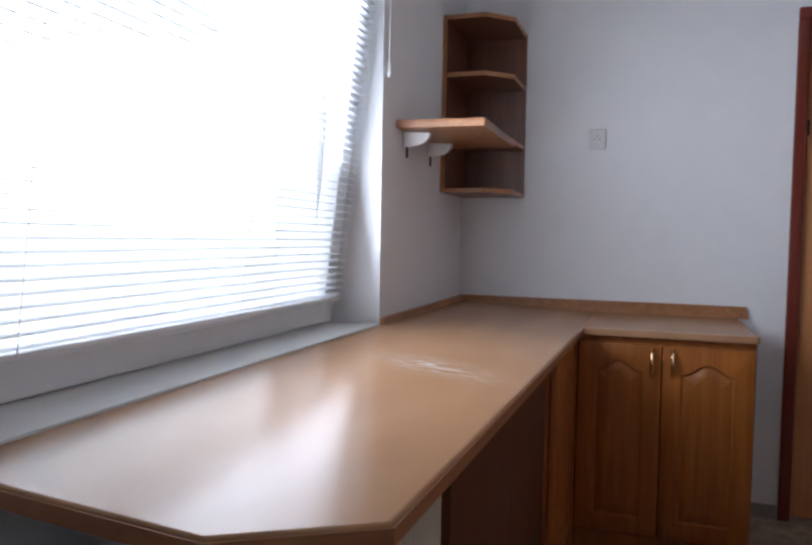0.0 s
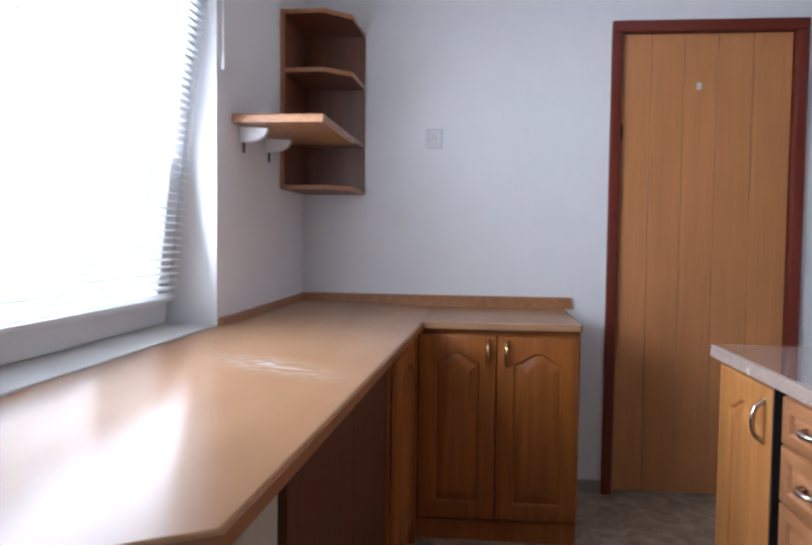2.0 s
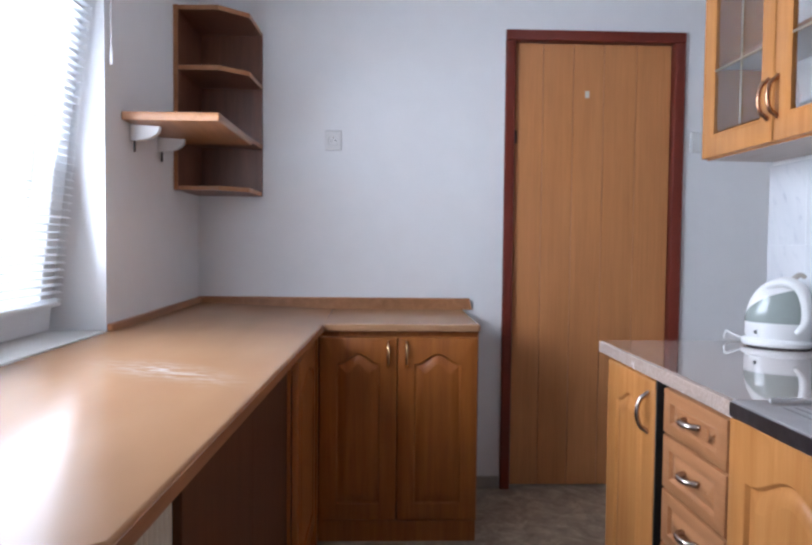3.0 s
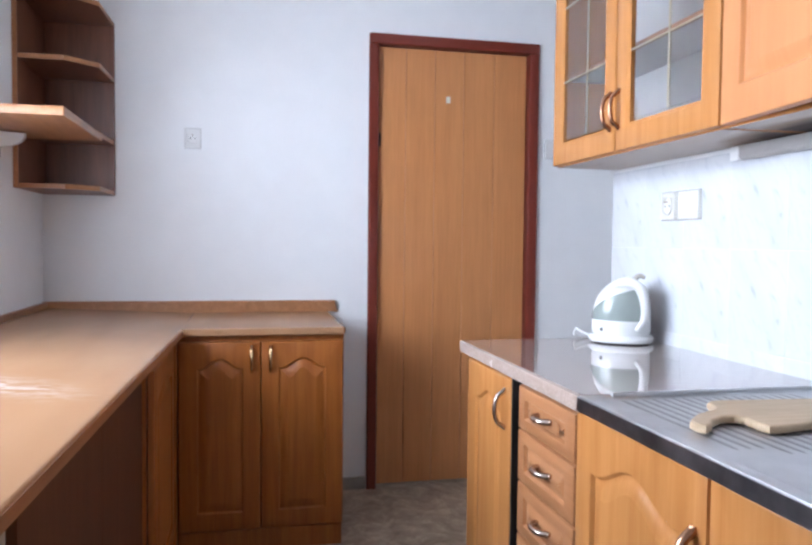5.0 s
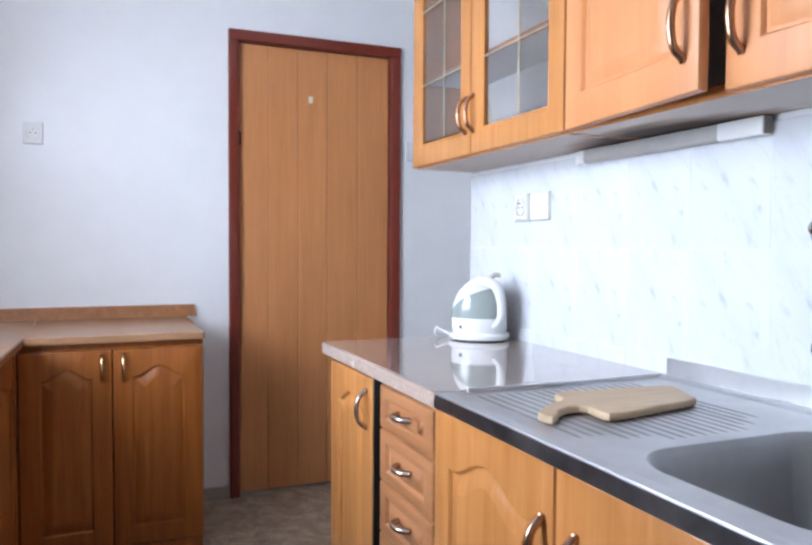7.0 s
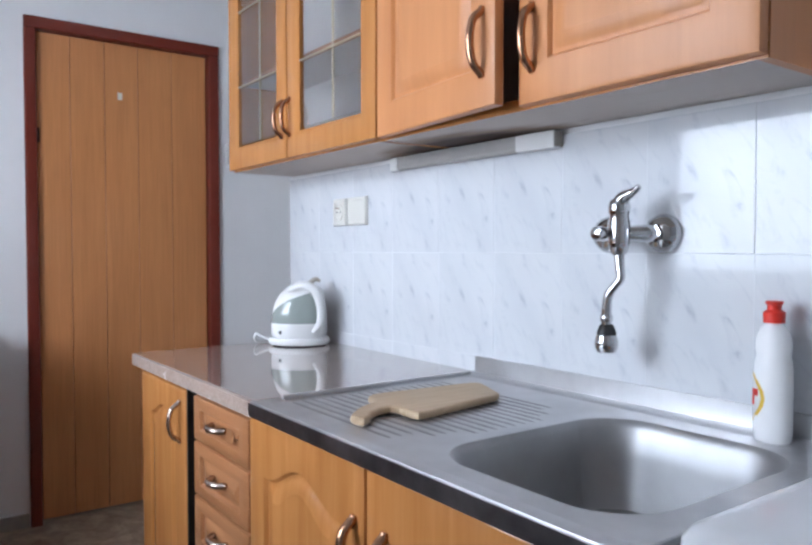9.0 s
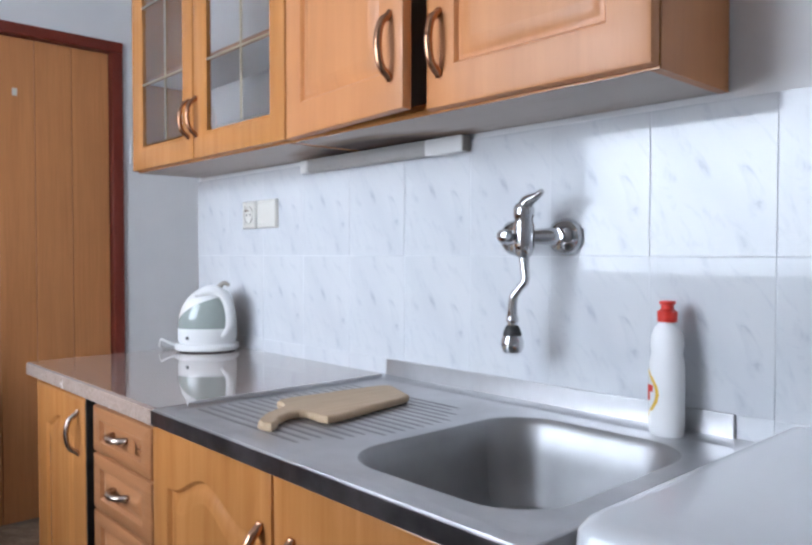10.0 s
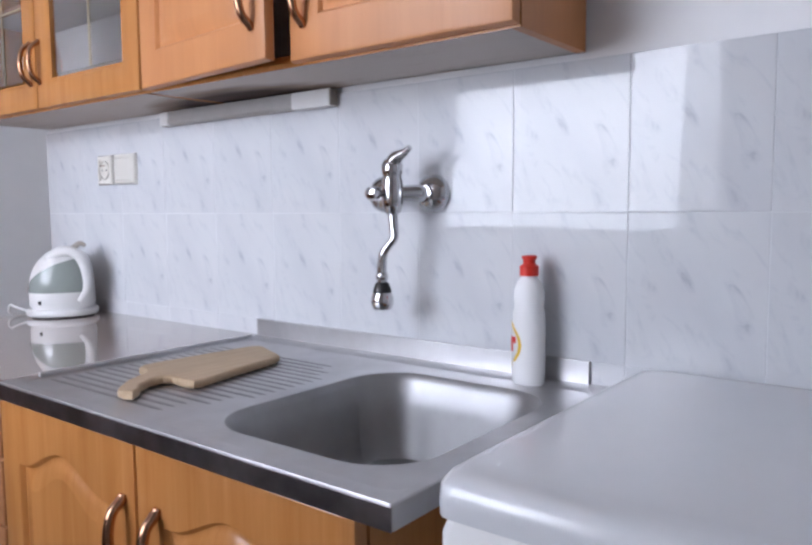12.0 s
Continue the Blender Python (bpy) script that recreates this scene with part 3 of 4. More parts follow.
left = slab(jamb(0.0, 0.045, 1), 0, 1.972)
right = slab(jamb(0.791, 0.742, -1), 0, 1.972)
part("jamb", left, RED_STEEL, door)
part("jamb", right, RED_STEEL, door)
bm = bmesh.new()
box(bm, 0.0, 0.791, -0.022, 0.0, 1.974, 2.02, 0.005, 3)
box(bm, 0.022, 0.769, 0.0, 0.05, 1.974, 1.998)
part("head", bm, RED_STEEL, door)
edges = [0.048, 0.17, 0.304, 0.44, 0.584, 0.739]
for a, b in zip(edges, edges[1:]):
    part("plank", one_box(a + 0.0008, b - 0.0008, 0.012, 0.045, 0.012, 1.97, 0.0022, 2), DOOR_WOOD, door)
part("core", one_box(0.05, 0.737, 0.0205, 0.048, 0.012, 1.968), DOOR_WOOD, door)
part("hinge", lathe(bmesh.new(), [(0.003, -0.03), (0.006, -0.028), (0.006, 0.028), (0.003, 0.03)], (0.049, 0.004, 1.56), n=14), DARK, door)
part("door_plate", one_box(0.356, 0.375, 0.0095, 0.013, 1.736, 1.766, 0.001), CREAM_PLASTIC, door, "small pale metal plate")

# ---------------------------------------------------------------- left counter and its cabinets
top = thing("worktop", (-1.05, -1.2, 0.7745), "beech-look laminate corner worktop with a dusty smear", "worktop")
# the long board climbs slightly towards the window sill
CLIMB = Matrix(((1, 0, 0, 0), (0, 1, 0, 0), (-0.045, 0, 1, -0.0333), (0, 0, 0, 1)))
bm = slab([(-1.33, -2.578), (-0.945, -2.602), (-0.79, -2.486), (-0.737, -0.612), (-0.737, 0.0), (-1.33, 0.0)], 0.7745, 0.80, 0.006)
bmesh.ops.transform(bm, matrix=CLIMB, verts=bm.verts)
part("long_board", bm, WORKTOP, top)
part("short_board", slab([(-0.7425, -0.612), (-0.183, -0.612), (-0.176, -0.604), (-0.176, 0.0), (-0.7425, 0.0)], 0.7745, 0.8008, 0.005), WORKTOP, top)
EDGE = wood("worn_beech_edge", (0.26, 0.10, 0.035), (0.32, 0.128, 0.048), (0.38, 0.16, 0.062), (6, 3, 60), (0.35, 0.45), 0.04)


def edge_strip(points, z0, z1, thick=0.0022):
    """A thin band along the outer side of a run of points."""
    out = []
    for k, (x, y) in enumerate(points):
        n = Vector((0, 0))
        for a, b in ((k - 1, k), (k, k + 1)):
            if 0 <= a and b < len(points):
                d = (Vector(points[b]) - Vector(points[a])).normalized()
                n += Vector((d.y, -d.x))
        n.normalize()
        out.append((x + n.x * thick, y + n.y * thick))
    return slab(points + out[::-1], z0, z1)


bm = edge_strip([(-1.33, -2.578), (-0.945, -2.602), (-0.79, -2.486), (-0.737, -0.615)], 0.775, 0.7955)
bmesh.ops.transform(bm, matrix=CLIMB, verts=bm.verts)
part("edge_band", bm, EDGE, top, "darker worn edge band")
up = bmesh.new()
box(up, -1.33, -1.312, -1.055, -0.018, 0.80, 0.848, 0.004)
part("upstand", up, SHELF_EDGE, top, "beech upstand strip")
part("upstand", one_box(-1.33, -1.312, -2.57, -2.494, 0.80, 0.848, 0.004), SHELF_EDGE, top, "beech upstand strip")
bm = loops(bmesh.new(), [[(-1.33, -0.0, 0.80), (-1.33, -0.018, 0.80), (-1.33, -0.018, 0.846), (-1.33, -0.014, 0.850), (-1.33, 0, 0.850)],
                         [(-0.135, 0, 0.80), (-0.135, -0.018, 0.80), (-0.145, -0.018, 0.845), (-0.146, -0.014, 0.849), (-0.146, 0, 0.849)]], cap=(True, True))
part("upstand", bm, SHELF_EDGE, top, "beech upstand strip")


def left_cabinet():
    c = thing("base_cabinet", (-0.467, -0.3, 0), "dark-stained oak two-door base cabinet under the worktop", "cabinet")
    part("body", one_box(-0.757, -0.178, -0.572, -0.004, 0.075, 0.7735, 0.001), OAK, c)
    part("plinth", one_box(-0.755, -0.182, -0.575, -0.02, 0, 0.075, 0.001), OAK, c)
    to = facing("y", -0.592)
    for u0, u1, hu in ((-0.752, -0.4745, -0.506), (-0.4715, -0.182, -0.440)):
        d = part("door", panel_front(to, u0, u1, 0.085, 0.752, 0.019, 0.06, 0.035), OAK, c)
        part("handle", bow_handle(to, hu, 0.690, 0.098, True, 0.022, 0.0055), BRASS, d, "brass bow handle")
    return c


left_cabinet()
corner = thing("corner_cabinet", (-1.0, -0.9, 0), "dark-stained oak corner base unit under the worktop", "cabinet")
part("body", one_box(-1.02, -0.785, -1.155, -0.62, 0.075, 0.7735, 0.001), OAK, corner)
part("door", panel_front(facing("X", -0.762), -1.15, -0.64, 0.085, 0.752, 0.019, 0.06, 0.03), OAK, corner)
part("plinth", one_box(-1.02, -0.80, -1.15, -0.62, 0, 0.075), OAK, corner)
part("filler_post", one_box(-0.785, -0.757, -0.638, -0.575, 0.0, 0.7735, 0.002), OAK, corner)
side = thing("counter_panel", (-0.8, -1.7, 0), "dark brown chipboard panel closing the counter below", "panel")
part("board", one_box(-0.812, -0.794, -1.70, -1.158, 0, 0.7735, 0.001), BOARD_DARK, side)
part("board", one_box(-0.812, -0.794, -2.225, -1.702, 0, 0.7735, 0.001), BOARD_DARK, side)

rad = thing("radiator", (-0.824, -2.2, 0.1), "cream enamelled ribbed radiator under the end of the worktop", "radiator")
seg_mesh = None
for k in range(16):
    if seg_mesh is None:
        bm = one_box(0.0, 0.018, -0.0075, 0.0075, 0.02, 0.662, 0.006, 3)
        seg_mesh = finish(bm, Vector((0, 0, 0)))
        seg_mesh.materials.append(CREAM_ENAMEL)
    s = new("rib", seg_mesh)
    s.parent, s.location = rad, (0, -0.325 + 0.0196 * k, 0)
part("panel", one_box(-0.90, -0.815, -2.54, -2.2305, 0.10, 0.764, 0.008), CREAM_ENAMEL, rad)
for y in (-2.50, -2.28):
    part("foot", one_box(-0.885, -0.83, y - 0.012, y + 0.012, 0.0, 0.105, 0.003), CREAM_ENAMEL, rad)
part("pipe", tube(bmesh.new(), [(-0.895, -2.4, 0.14), (-1.1, -2.4, 0.14), (-1.33, -2.4, 0.14)], 0.010, 10), CREAM_ENAMEL, rad)

# corner shelf on the wall
cs = thing("corner_shelf", (-1.19, -0.18, 1.288), "brown three-tier corner wall shelf with beech edges", "shelf")
part("side_panel", one_box(-1.329, -1.313, -0.372, -0.002, 1.285, 1.985, 0.001), SHELF_WOOD, cs)
part("edge_band", one_box(-1.3295, -1.3125, -0.3745, -0.3725, 1.285, 1.985, 0.0004), SHELF_EDGE, cs)
part("back_panel", one_box(-1.312, -1.052, -0.018, -0.002, 1.285, 1.985, 0.001), SHELF_WOOD, cs)
plan = [(-1.312, -0.019), (-1.312, -0.366), (-1.16, -0.372), (-1.062, -0.275), (-1.056, -0.019)]
band = [(-1.312, -0.3665), (-1.1598, -0.3725), (-1.0615, -0.2752), (-1.0555, -0.019), (-1.0535, -0.019), (-1.0593, -0.2765), (-1.1592, -0.3745), (-1.312, -0.3685)]
for z in (1.285, 1.489, 1.742, 1.968):
    s = part("shelf_board", slab(plan, z, z + 0.017), SHELF_WOOD, cs)
    part("edge_band", slab(band, z, z + 0.017), SHELF_EDGE, s, "pale beech edge band")

ps = thing("plank_shelf", (-1.18, -0.65, 1.44), "loose beech plank shelf on two white brackets", "shelf")
part("board", one_box(-1.328, -1.032, -0.935, -0.378, 1.457, 1.484, 0.004), SHELF_EDGE, ps)
for y in (-0.845, -0.56):
    bm = bmesh.new()
    rings = []
    for dy in (-0.013, 0.013):
        ring = [(-1.328, y + dy, 1.456), (-1.328, y + dy, 1.405)]
        ring += [(-1.328 + 0.092 * math.sin(a), y + dy, 1.456 - 0.051 * math.cos(a) ** 0.7) for a in [radians(d) for d in (15, 30, 45, 60, 75, 88)]]
        rings.append(ring)
    loops(bm, rings, cap=(True, True))
    b = part("bracket", bm, WHITE_PLASTIC, ps, "white half-round plastic bracket")
    part("peg", lathe(bmesh.new(), [(0.003, -0.035), (0.004, -0.034), (0.004, 0), (0.002, 0.002)], (-1.318, y, 1.406), n=10), DARK, b)


def socket(name, y_axis, u, v, size, label, holes, material=WHITE_PLASTIC, plane=0.0, w=None):
    """A wall socket or switch plate: frame, inset, and pins or a rocker."""
    to = facing(y_axis, plane)
    s = thing(name, to(u, v, 0), label, "switch" if name == "light_switch" else "socket")
    hw, hh = (w or size) / 2, size / 2

    def rect(i, d):
        return [to(u - hw + i, v - hh + i, d), to(u + hw - i, v - hh + i, d), to(u + hw - i, v + hh - i, d), to(u - hw + i, v + hh - i, d)]
    part("plate", loops(bmesh.new(), [rect(0, 0), rect(0, 0.006), rect(0.003, 0.010), rect(0.010, 0.0105), rect(0.011, 0.008)], cap=(True, True)), material, s)
    if holes:
        ax = {"x": "x", "y": "y"}[y_axis]
        c = to(u, v, 0.009)
        ring = lathe(bmesh.new(), [(0.0215, 0.0), (0.0235, -0.004), (0.0245, -0.004), (0.0245, 0.002)], c, ax, 24)
        part("recess", ring, material, s)
        part("well", lathe(bmesh.new(), [(0.019, 0.0), (0.019, -0.001)], to(u, v, 0.0085), ax, 24), material, s)
        for du in (-0.0095, 0.0095):
            part("pin_hole", lathe(bmesh.new(), [(0.0025, 0.0), (0.0025, -0.001)], to(u + du, v, 0.0097), ax, 10), DARK, s)
        part("earth_pin", lathe(bmesh.new(), [(0.0024, 0.0), (0.0024, -0.011), (0.001, -0.0125)], to(u, v + 0.0115, 0.009), ax, 10), NICKEL, s)
    else:
        r = [to(u - hw + 0.013, v - hh + 0.013, 0.009), to(u + hw - 0.013, v - hh + 0.013, 0.014), to(u + hw - 0.013, v + hh - 0.013, 0.014), to(u - hw + 0.013, v + hh - 0.013, 0.009)]
        b = [to(u - hw + 0.013, v - hh + 0.013, 0.007), to(u + hw - 0.013, v - hh + 0.013, 0.007), to(u + hw - 0.013, v + hh - 0.013, 0.007), to(u - hw + 0.013, v + hh - 0.013, 0.007)]
        part("rocker", loops(bmesh.new(), [b, r], cap=(True, True)), material, s)
    return s


socket("wall_socket", "y", -0.746, 1.531, 0.086, "white wall socket on the bare painted wall", True, w=0.07)
socket("light_switch", "y", 0.872, 1.545, 0.09, "white light switch beside the door frame", False)

# ---------------------------------------------------------------- sink run: base units
FX, CT = 0.08, 0.83
run = "base units of the sink run"
to_run = facing("x", FX)
u = thing("narrow_cabinet", (0.35, -1.43, 0), "narrow alder-look base cabinet under the granite-look counter", "cabinet", run)
part("body", one_box(FX + 0.021, 0.612, -1.60, -1.245, 0.09, 0.793), ALDER, u)
part("plinth", one_box(FX + 0.05, 0.60, -1.60, -1.25, 0, 0.09), ALDER, u)
# Black sheet over the alder side stands in for the shade inside the gap.
part("gap_shade", one_box(FX + 0.002, 0.60, -1.606, -1.6005, 0.02, 0.793), DARK, u, "black sheet for the shade in the gap")
d = part("door", panel_front(to_run, -1.598, -1.262, 0.10, 0.788, 0.019, 0.06, 0.03, sides=0.07), ALDER, u)
part("handle", bow_handle(to_run, -1.563, 0.712, 0.098, True, 0.027), NICKEL, d, "satin bow handle")
u = thing("drawer_cabinet", (0.35, -1.79, 0), "alder-look base cabinet with four drawers", "cabinet", run)
part("body", one_box(FX + 0.021, 0.612, -1.938, -1.642, 0.09, 0.793), ALDER, u)
part("plinth", one_box(FX + 0.05, 0.60, -1.936, -1.642, 0, 0.09), ALDER, u)
zs = [0.10, 0.33, 0.45, 0.569, 0.688, 0.788]
for a, b in zip(zs, zs[1:]):
    d = part("drawer", panel_front(to_run, -1.936, -1.645, a + 0.0015, b - 0.0015, 0.019, 0.026, 0.0, 0.007, sides=0.04), ALDER_FLAT, u)
    part("handle", bow_handle(to_run, -1.798, (a + b) / 2 + 0.006, 0.072, False, 0.023, 0.0055), NICKEL, d, "satin bow handle")
u = thing("sink_cabinet", (0.35, -2.34, 0), "alder-look two-door cabinet under the steel sink", "cabinet", run)
bm = bmesh.new()
box(bm, FX + 0.021, 0.612, -1.958, -1.942, 0.09, 0.793)
box(bm, FX + 0.021, 0.612, -2.735, -2.719, 0.09, 0.793)
box(bm, FX + 0.021, 0.612, -2.719, -1.958, 0.09, 0.106)
box(bm, 0.604, 0.612, -2.719, -1.958, 0.106, 0.793)
part("body", bm, ALDER, u)
part("plinth", one_box(FX + 0.05, 0.60, -2.733, -1.944, 0, 0.09), ALDER, u)
for u0, u1, hu in ((-2.337, -1.942, -2.312), (-2.733, -2.341, -2.392)):
    d = part("door", panel_front(to_run, u0, u1, 0.10, 0.799, 0.019, 0.062, 0.04), ALDER, u)
    part("handle", bow_handle(to_run, hu, 0.662, 0.118, True, 0.026, 0.0065), BRONZE, d, "copper-toned bow handle")

gt = thing("granite_worktop", (0.35, -1.6, 0.797), "glossy granite-look laminate worktop beside the sink", "worktop")
part("board", slab([(0.074, -1.973), (0.617, -1.973), (0.617, -1.212), (0.074, -1.212)], 0.7965, CT, 0.004), GRANITE, gt)
part("edge_band", one_box(0.0705, 0.0738, -1.973, -1.2105, 0.798, CT - 0.0035, 0.001), GRANITE_EDGE, gt, "worn speckled edge band")
part("edge_band", one_box(0.0738, 0.617, -1.2118, -1.2088, 0.798, CT - 0.0035, 0.001), GRANITE_EDGE, gt, "worn speckled edge band")


# ---------------------------------------------------------------- sink
def rounded(x0, x1, y0, y1, r, z, n=7):
    pts = []
    for cx, cy, a0 in ((x1 - r, y1 - r, 0), (x0 + r, y1 - r, 90), (x0 + r, y0 + r, 180), (x1 - r, y0 + r, 270)):
        pts += [(cx + r * math.cos(radians(a0 + 90 * k / n)), cy + r * math.sin(radians(a0 + 90 * k / n)), z) for k in range(n + 1)]
    return pts


sink = thing("kitchen_sink", (0.34, -2.36, CT), "stainless steel lay-on sink with ribbed drainer", "sink")
SX0, SX1, SY0, SY1 = 0.066, 0.612, -2.793, -1.976
BX0, BX1, BY0, BY1 = 0.131, 0.524, -2.745, -2.411
rings = [rounded(SX0, SX1, SY0, SY1, 0.004, CT - 0.026), rounded(SX0, SX1, SY0, SY1, 0.004, CT - 0.001), rounded(SX0 + 0.0012, SX1, SY0 + 0.0012, SY1, 0.004, CT + 0.0008),
         rounded(SX0 + 0.022, SX1 - 0.03, SY0 + 0.012, SY1 - 0.012, 0.02, CT + 0.0012),
         rounded(SX0 + 0.03, SX1 - 0.04, SY0 + 0.018, SY1 - 0.02, 0.025, CT - 0.003)]
bm = loops(bmesh.new(), rings)
# flat deck between the rim and the bowl: deck strips, then the bowl
deck = rings[-1]
bowl = [rounded(BX0, BX1, BY0, BY1, 0.085, CT - 0.003), rounded(BX0 + 0.003, BX1 - 0.003, BY0 + 0.003, BY1 - 0.003, 0.083, CT - 0.005), rounded(BX0 + 0.009, BX1 - 0.009, BY0 + 0.009, BY1 - 0.009, 0.078, CT - 0.016),
        rounded(BX0 + 0.016, BX1 - 0.016, BY0 + 0.016, BY1 - 0.016, 0.075, CT - 0.06), rounded(BX0 + 0.024, BX1 - 0.024, BY0 + 0.024, BY1 - 0.024, 0.072, CT - 0.115),
        rounded(BX0 + 0.036, BX1 - 0.036, BY0 + 0.036, BY1 - 0.036, 0.066, CT - 0.138), rounded(BX0 + 0.06, BX1 - 0.06, BY0 + 0.06, BY1 - 0.06, 0.055, CT - 0.148), rounded(BX0 + 0.13, BX1 - 0.13, BY0 + 0.12, BY1 - 0.12, 0.03, CT - 0.151)]
loops(bm, [deck, bowl[0]])
part("deck", bm, STEEL, sink, "smeared stainless deck", 28)
part("basin", loops(bmesh.new(), bowl, cap=(False, True)), BOWL, sink, "brushed stainless bowl with water stains", 35)
part("drain", lathe(bmesh.new(), [(0.036, -0.001), (0.036, 0.002), (0.03, 0.003), (0.012, 0.0), (0.01, 0.0)], (0.32, -2.578, CT - 0.151), n=24), STEEL, sink)
for k in range(18):
    x = 0.128 + 0.0202 * k
    y1 = -2.005
    y0 = -2.385 if 5 < k < 14 else (-2.36 if 2 < k < 16 else -2.33)
    sect = ((y0, 0.1), (y0 + 0.012, 0.8), (y0 + 0.03, 1), (y1 - 0.03, 1), (y1 - 0.012, 0.8), (y1, 0.1))
    part("rib", loops(bmesh.new(), [[(x + 0.007 + 0.0045 * f * math.cos(math.pi * q / 6), y, CT - 0.0034 + 0.0015 * f * math.sin(math.pi * q / 6)) for q in range(7)] for y, f in sect], closed=False), BOWL, sink)
# Thin strip over the rim, coloured as if the steel mirrored a dark room.
part("front_edge", one_box(SX0 - 0.0022, SX0 - 0.0002, SY0, SY1, CT - 0.0262, CT - 0.0012, 0.0006), APRON, sink, "smudged folded steel front edge, dark reflection in its colour")
part("raised_lip", one_box(SX0 + 0.06, SX1 - 0.03, SY1 - 0.016, SY1 - 0.008, CT - 0.002, CT + 0.006, 0.002), STEEL, sink)
part("upstand", one_box(0.606, 0.6125, SY0 + 0.042, SY1 - 0.002, CT - 0.002, CT + 0.036, 0.001), STEEL, sink, "folded steel upstand at the wall")

# ---------------------------------------------------------------- things on the counter
cb = thing("cutting_board", (0.32, -2.2, CT), "worn pale beech cutting board lying on the drainer", "board")
half = [(0.134, -2.254), (0.127, -2.240), (0.129, -2.222), (0.142, -2.206), (0.170, -2.180), (0.196, -2.166), (0.220, -2.154), (0.228, -2.138), (0.234, -2.112), (0.248, -2.100), (0.272, -2.098), (0.470, -2.116), (0.484, -2.128), (0.482, -2.142), (0.446, -2.226), (0.430, -2.236), (0.246, -2.272), (0.228, -2.270), (0.222, -2.252), (0.227, -2.216), (0.218, -2.204), (0.198, -2.204), (0.168, -2.222), (0.152, -2.244)]
part("board", slab(half, CT - 0.0012, CT + 0.0125, 0.0045), CUT_WOOD, cb)

bt = thing("detergent_bottle", (0.572, -2.664, CT), "white washing-up liquid bottle with a red cap", "bottle")
BOT = (0.572, -2.664, CT - 0.003)
bm = bmesh.new()
rings = []
for h, a, b in ((0, 0.027, 0.020), (0.004, 0.030, 0.023), (0.02, 0.031, 0.024), (0.09, 0.031, 0.024), (0.112, 0.030, 0.0235), (0.124, 0.0265, 0.0215), (0.136, 0.0285, 0.023), (0.150, 0.0275, 0.022), (0.163, 0.021, 0.018), (0.170, 0.013, 0.013), (0.175, 0.012, 0.012)):
    rings.append([(BOT[0] + 0.88 * b * math.cos(2 * math.pi * k / 28), BOT[1] + 0.88 * a * math.sin(2 * math.pi * k / 28), BOT[2] + h) for k in range(28)])
body = part("body", loops(bm, rings, cap=(True, True)), BOTTLE, bt)
cap = part("cap", lathe(bmesh.new(), [(0.010, 0.172), (0.0145, 0.172), (0.0150, 0.187), (0.012, 0.189), (0.0095, 0.191), (0.0095, 0.197), (0.0118, 0.199), (0.0118, 0.203), (0.004, 0.204)], BOT, n=24), RED_CAP, bt, "red push-pull cap")


def wrap(h0, h1, a0, a1, grow, curve=0.0):
    """A patch that hugs the bottle between two heights and angles."""
    rows = []
    for i in range(7):
        f = i / 6
        h = h0 + (h1 - h0) * f
        shrink = curve * (2 * f - 1) ** 2
        rows.append([(BOT[0] + (0.0211 + grow) * math.cos(a), BOT[1] + (0.0273 + grow) * math.sin(a), BOT[2] + h) for a in [radians(a0 + (a1 - shrink - a0) * k / 8) for k in range(9)]])
    return loops(bmesh.new(), rows, closed=False)


part("label_print", wrap(0.028, 0.098, 92, 178, 0.0004, 50), YELLOW_INK, bt, "yellow label print")
part("label_field", wrap(0.030, 0.096, 90, 166, 0.0008, 50), WHITE_PLASTIC, bt)
part("label_mark", wrap(0.052, 0.076, 110, 140, 0.0012), RED_CAP, bt, "red label mark")
part("label_mark", wrap(0.066, 0.076, 140, 156, 0.0012), RED_CAP, bt, "red label mark")

# kettle
KX, KY = 0.512, -1.318
ket = thing("electric_kettle", (KX, KY, CT), "small white electric kettle with a grey-green water window", "kettle")
KT = Matrix.Translation((KX, KY, CT)) @ Matrix.Rotation(radians(-38), 4, "Z") @ Matrix.Diagonal((1.05, 1.05, 1.05, 1))


def oval(a, b, h, dx=0.0, n=36, p=2.3):
    out = []
    for k in range(n):
        t = 2 * math.pi * k / n
        c, s = math.cos(t), math.sin(t)
        out.append(KT @ Vector((dx + a * abs(c) ** (2 / p) * (1 if c > 0 else -1), b * abs(s) ** (2 / p) * (1 if s > 0 else -1), h)))
    return out


part("foot", loops(bmesh.new(), [oval(0.072, 0.062, 0.0), oval(0.072, 0.062, 0.005)], cap=(True, True)), DARK, ket)
part("power_base", loops(bmesh.new(), [oval(0.080, 0.070, 0.004), oval(0.083, 0.072, 0.008), oval(0.083, 0.072, 0.016), oval(0.078, 0.068, 0.021)], cap=(True, True)), WHITE_PLASTIC, ket)
shape = [(0.070, 0.060, 0.021, 0.0), (0.076, 0.063, 0.03, 0.0), (0.076, 0.063, 0.06, 0.0), (0.074, 0.062, 0.09, 0.001), (0.069, 0.059, 0.115, 0.003), (0.061, 0.053, 0.136, 0.007), (0.050, 0.044, 0.152, 0.011), (0.034, 0.030, 0.162, 0.014), (0.014, 0.013, 0.166, 0.015)]
part("body", loops(bmesh.new(), [oval(a, b, h, dx) for a, b, h, dx in shape], cap=(True, True)), WHITE_PLASTIC, ket)


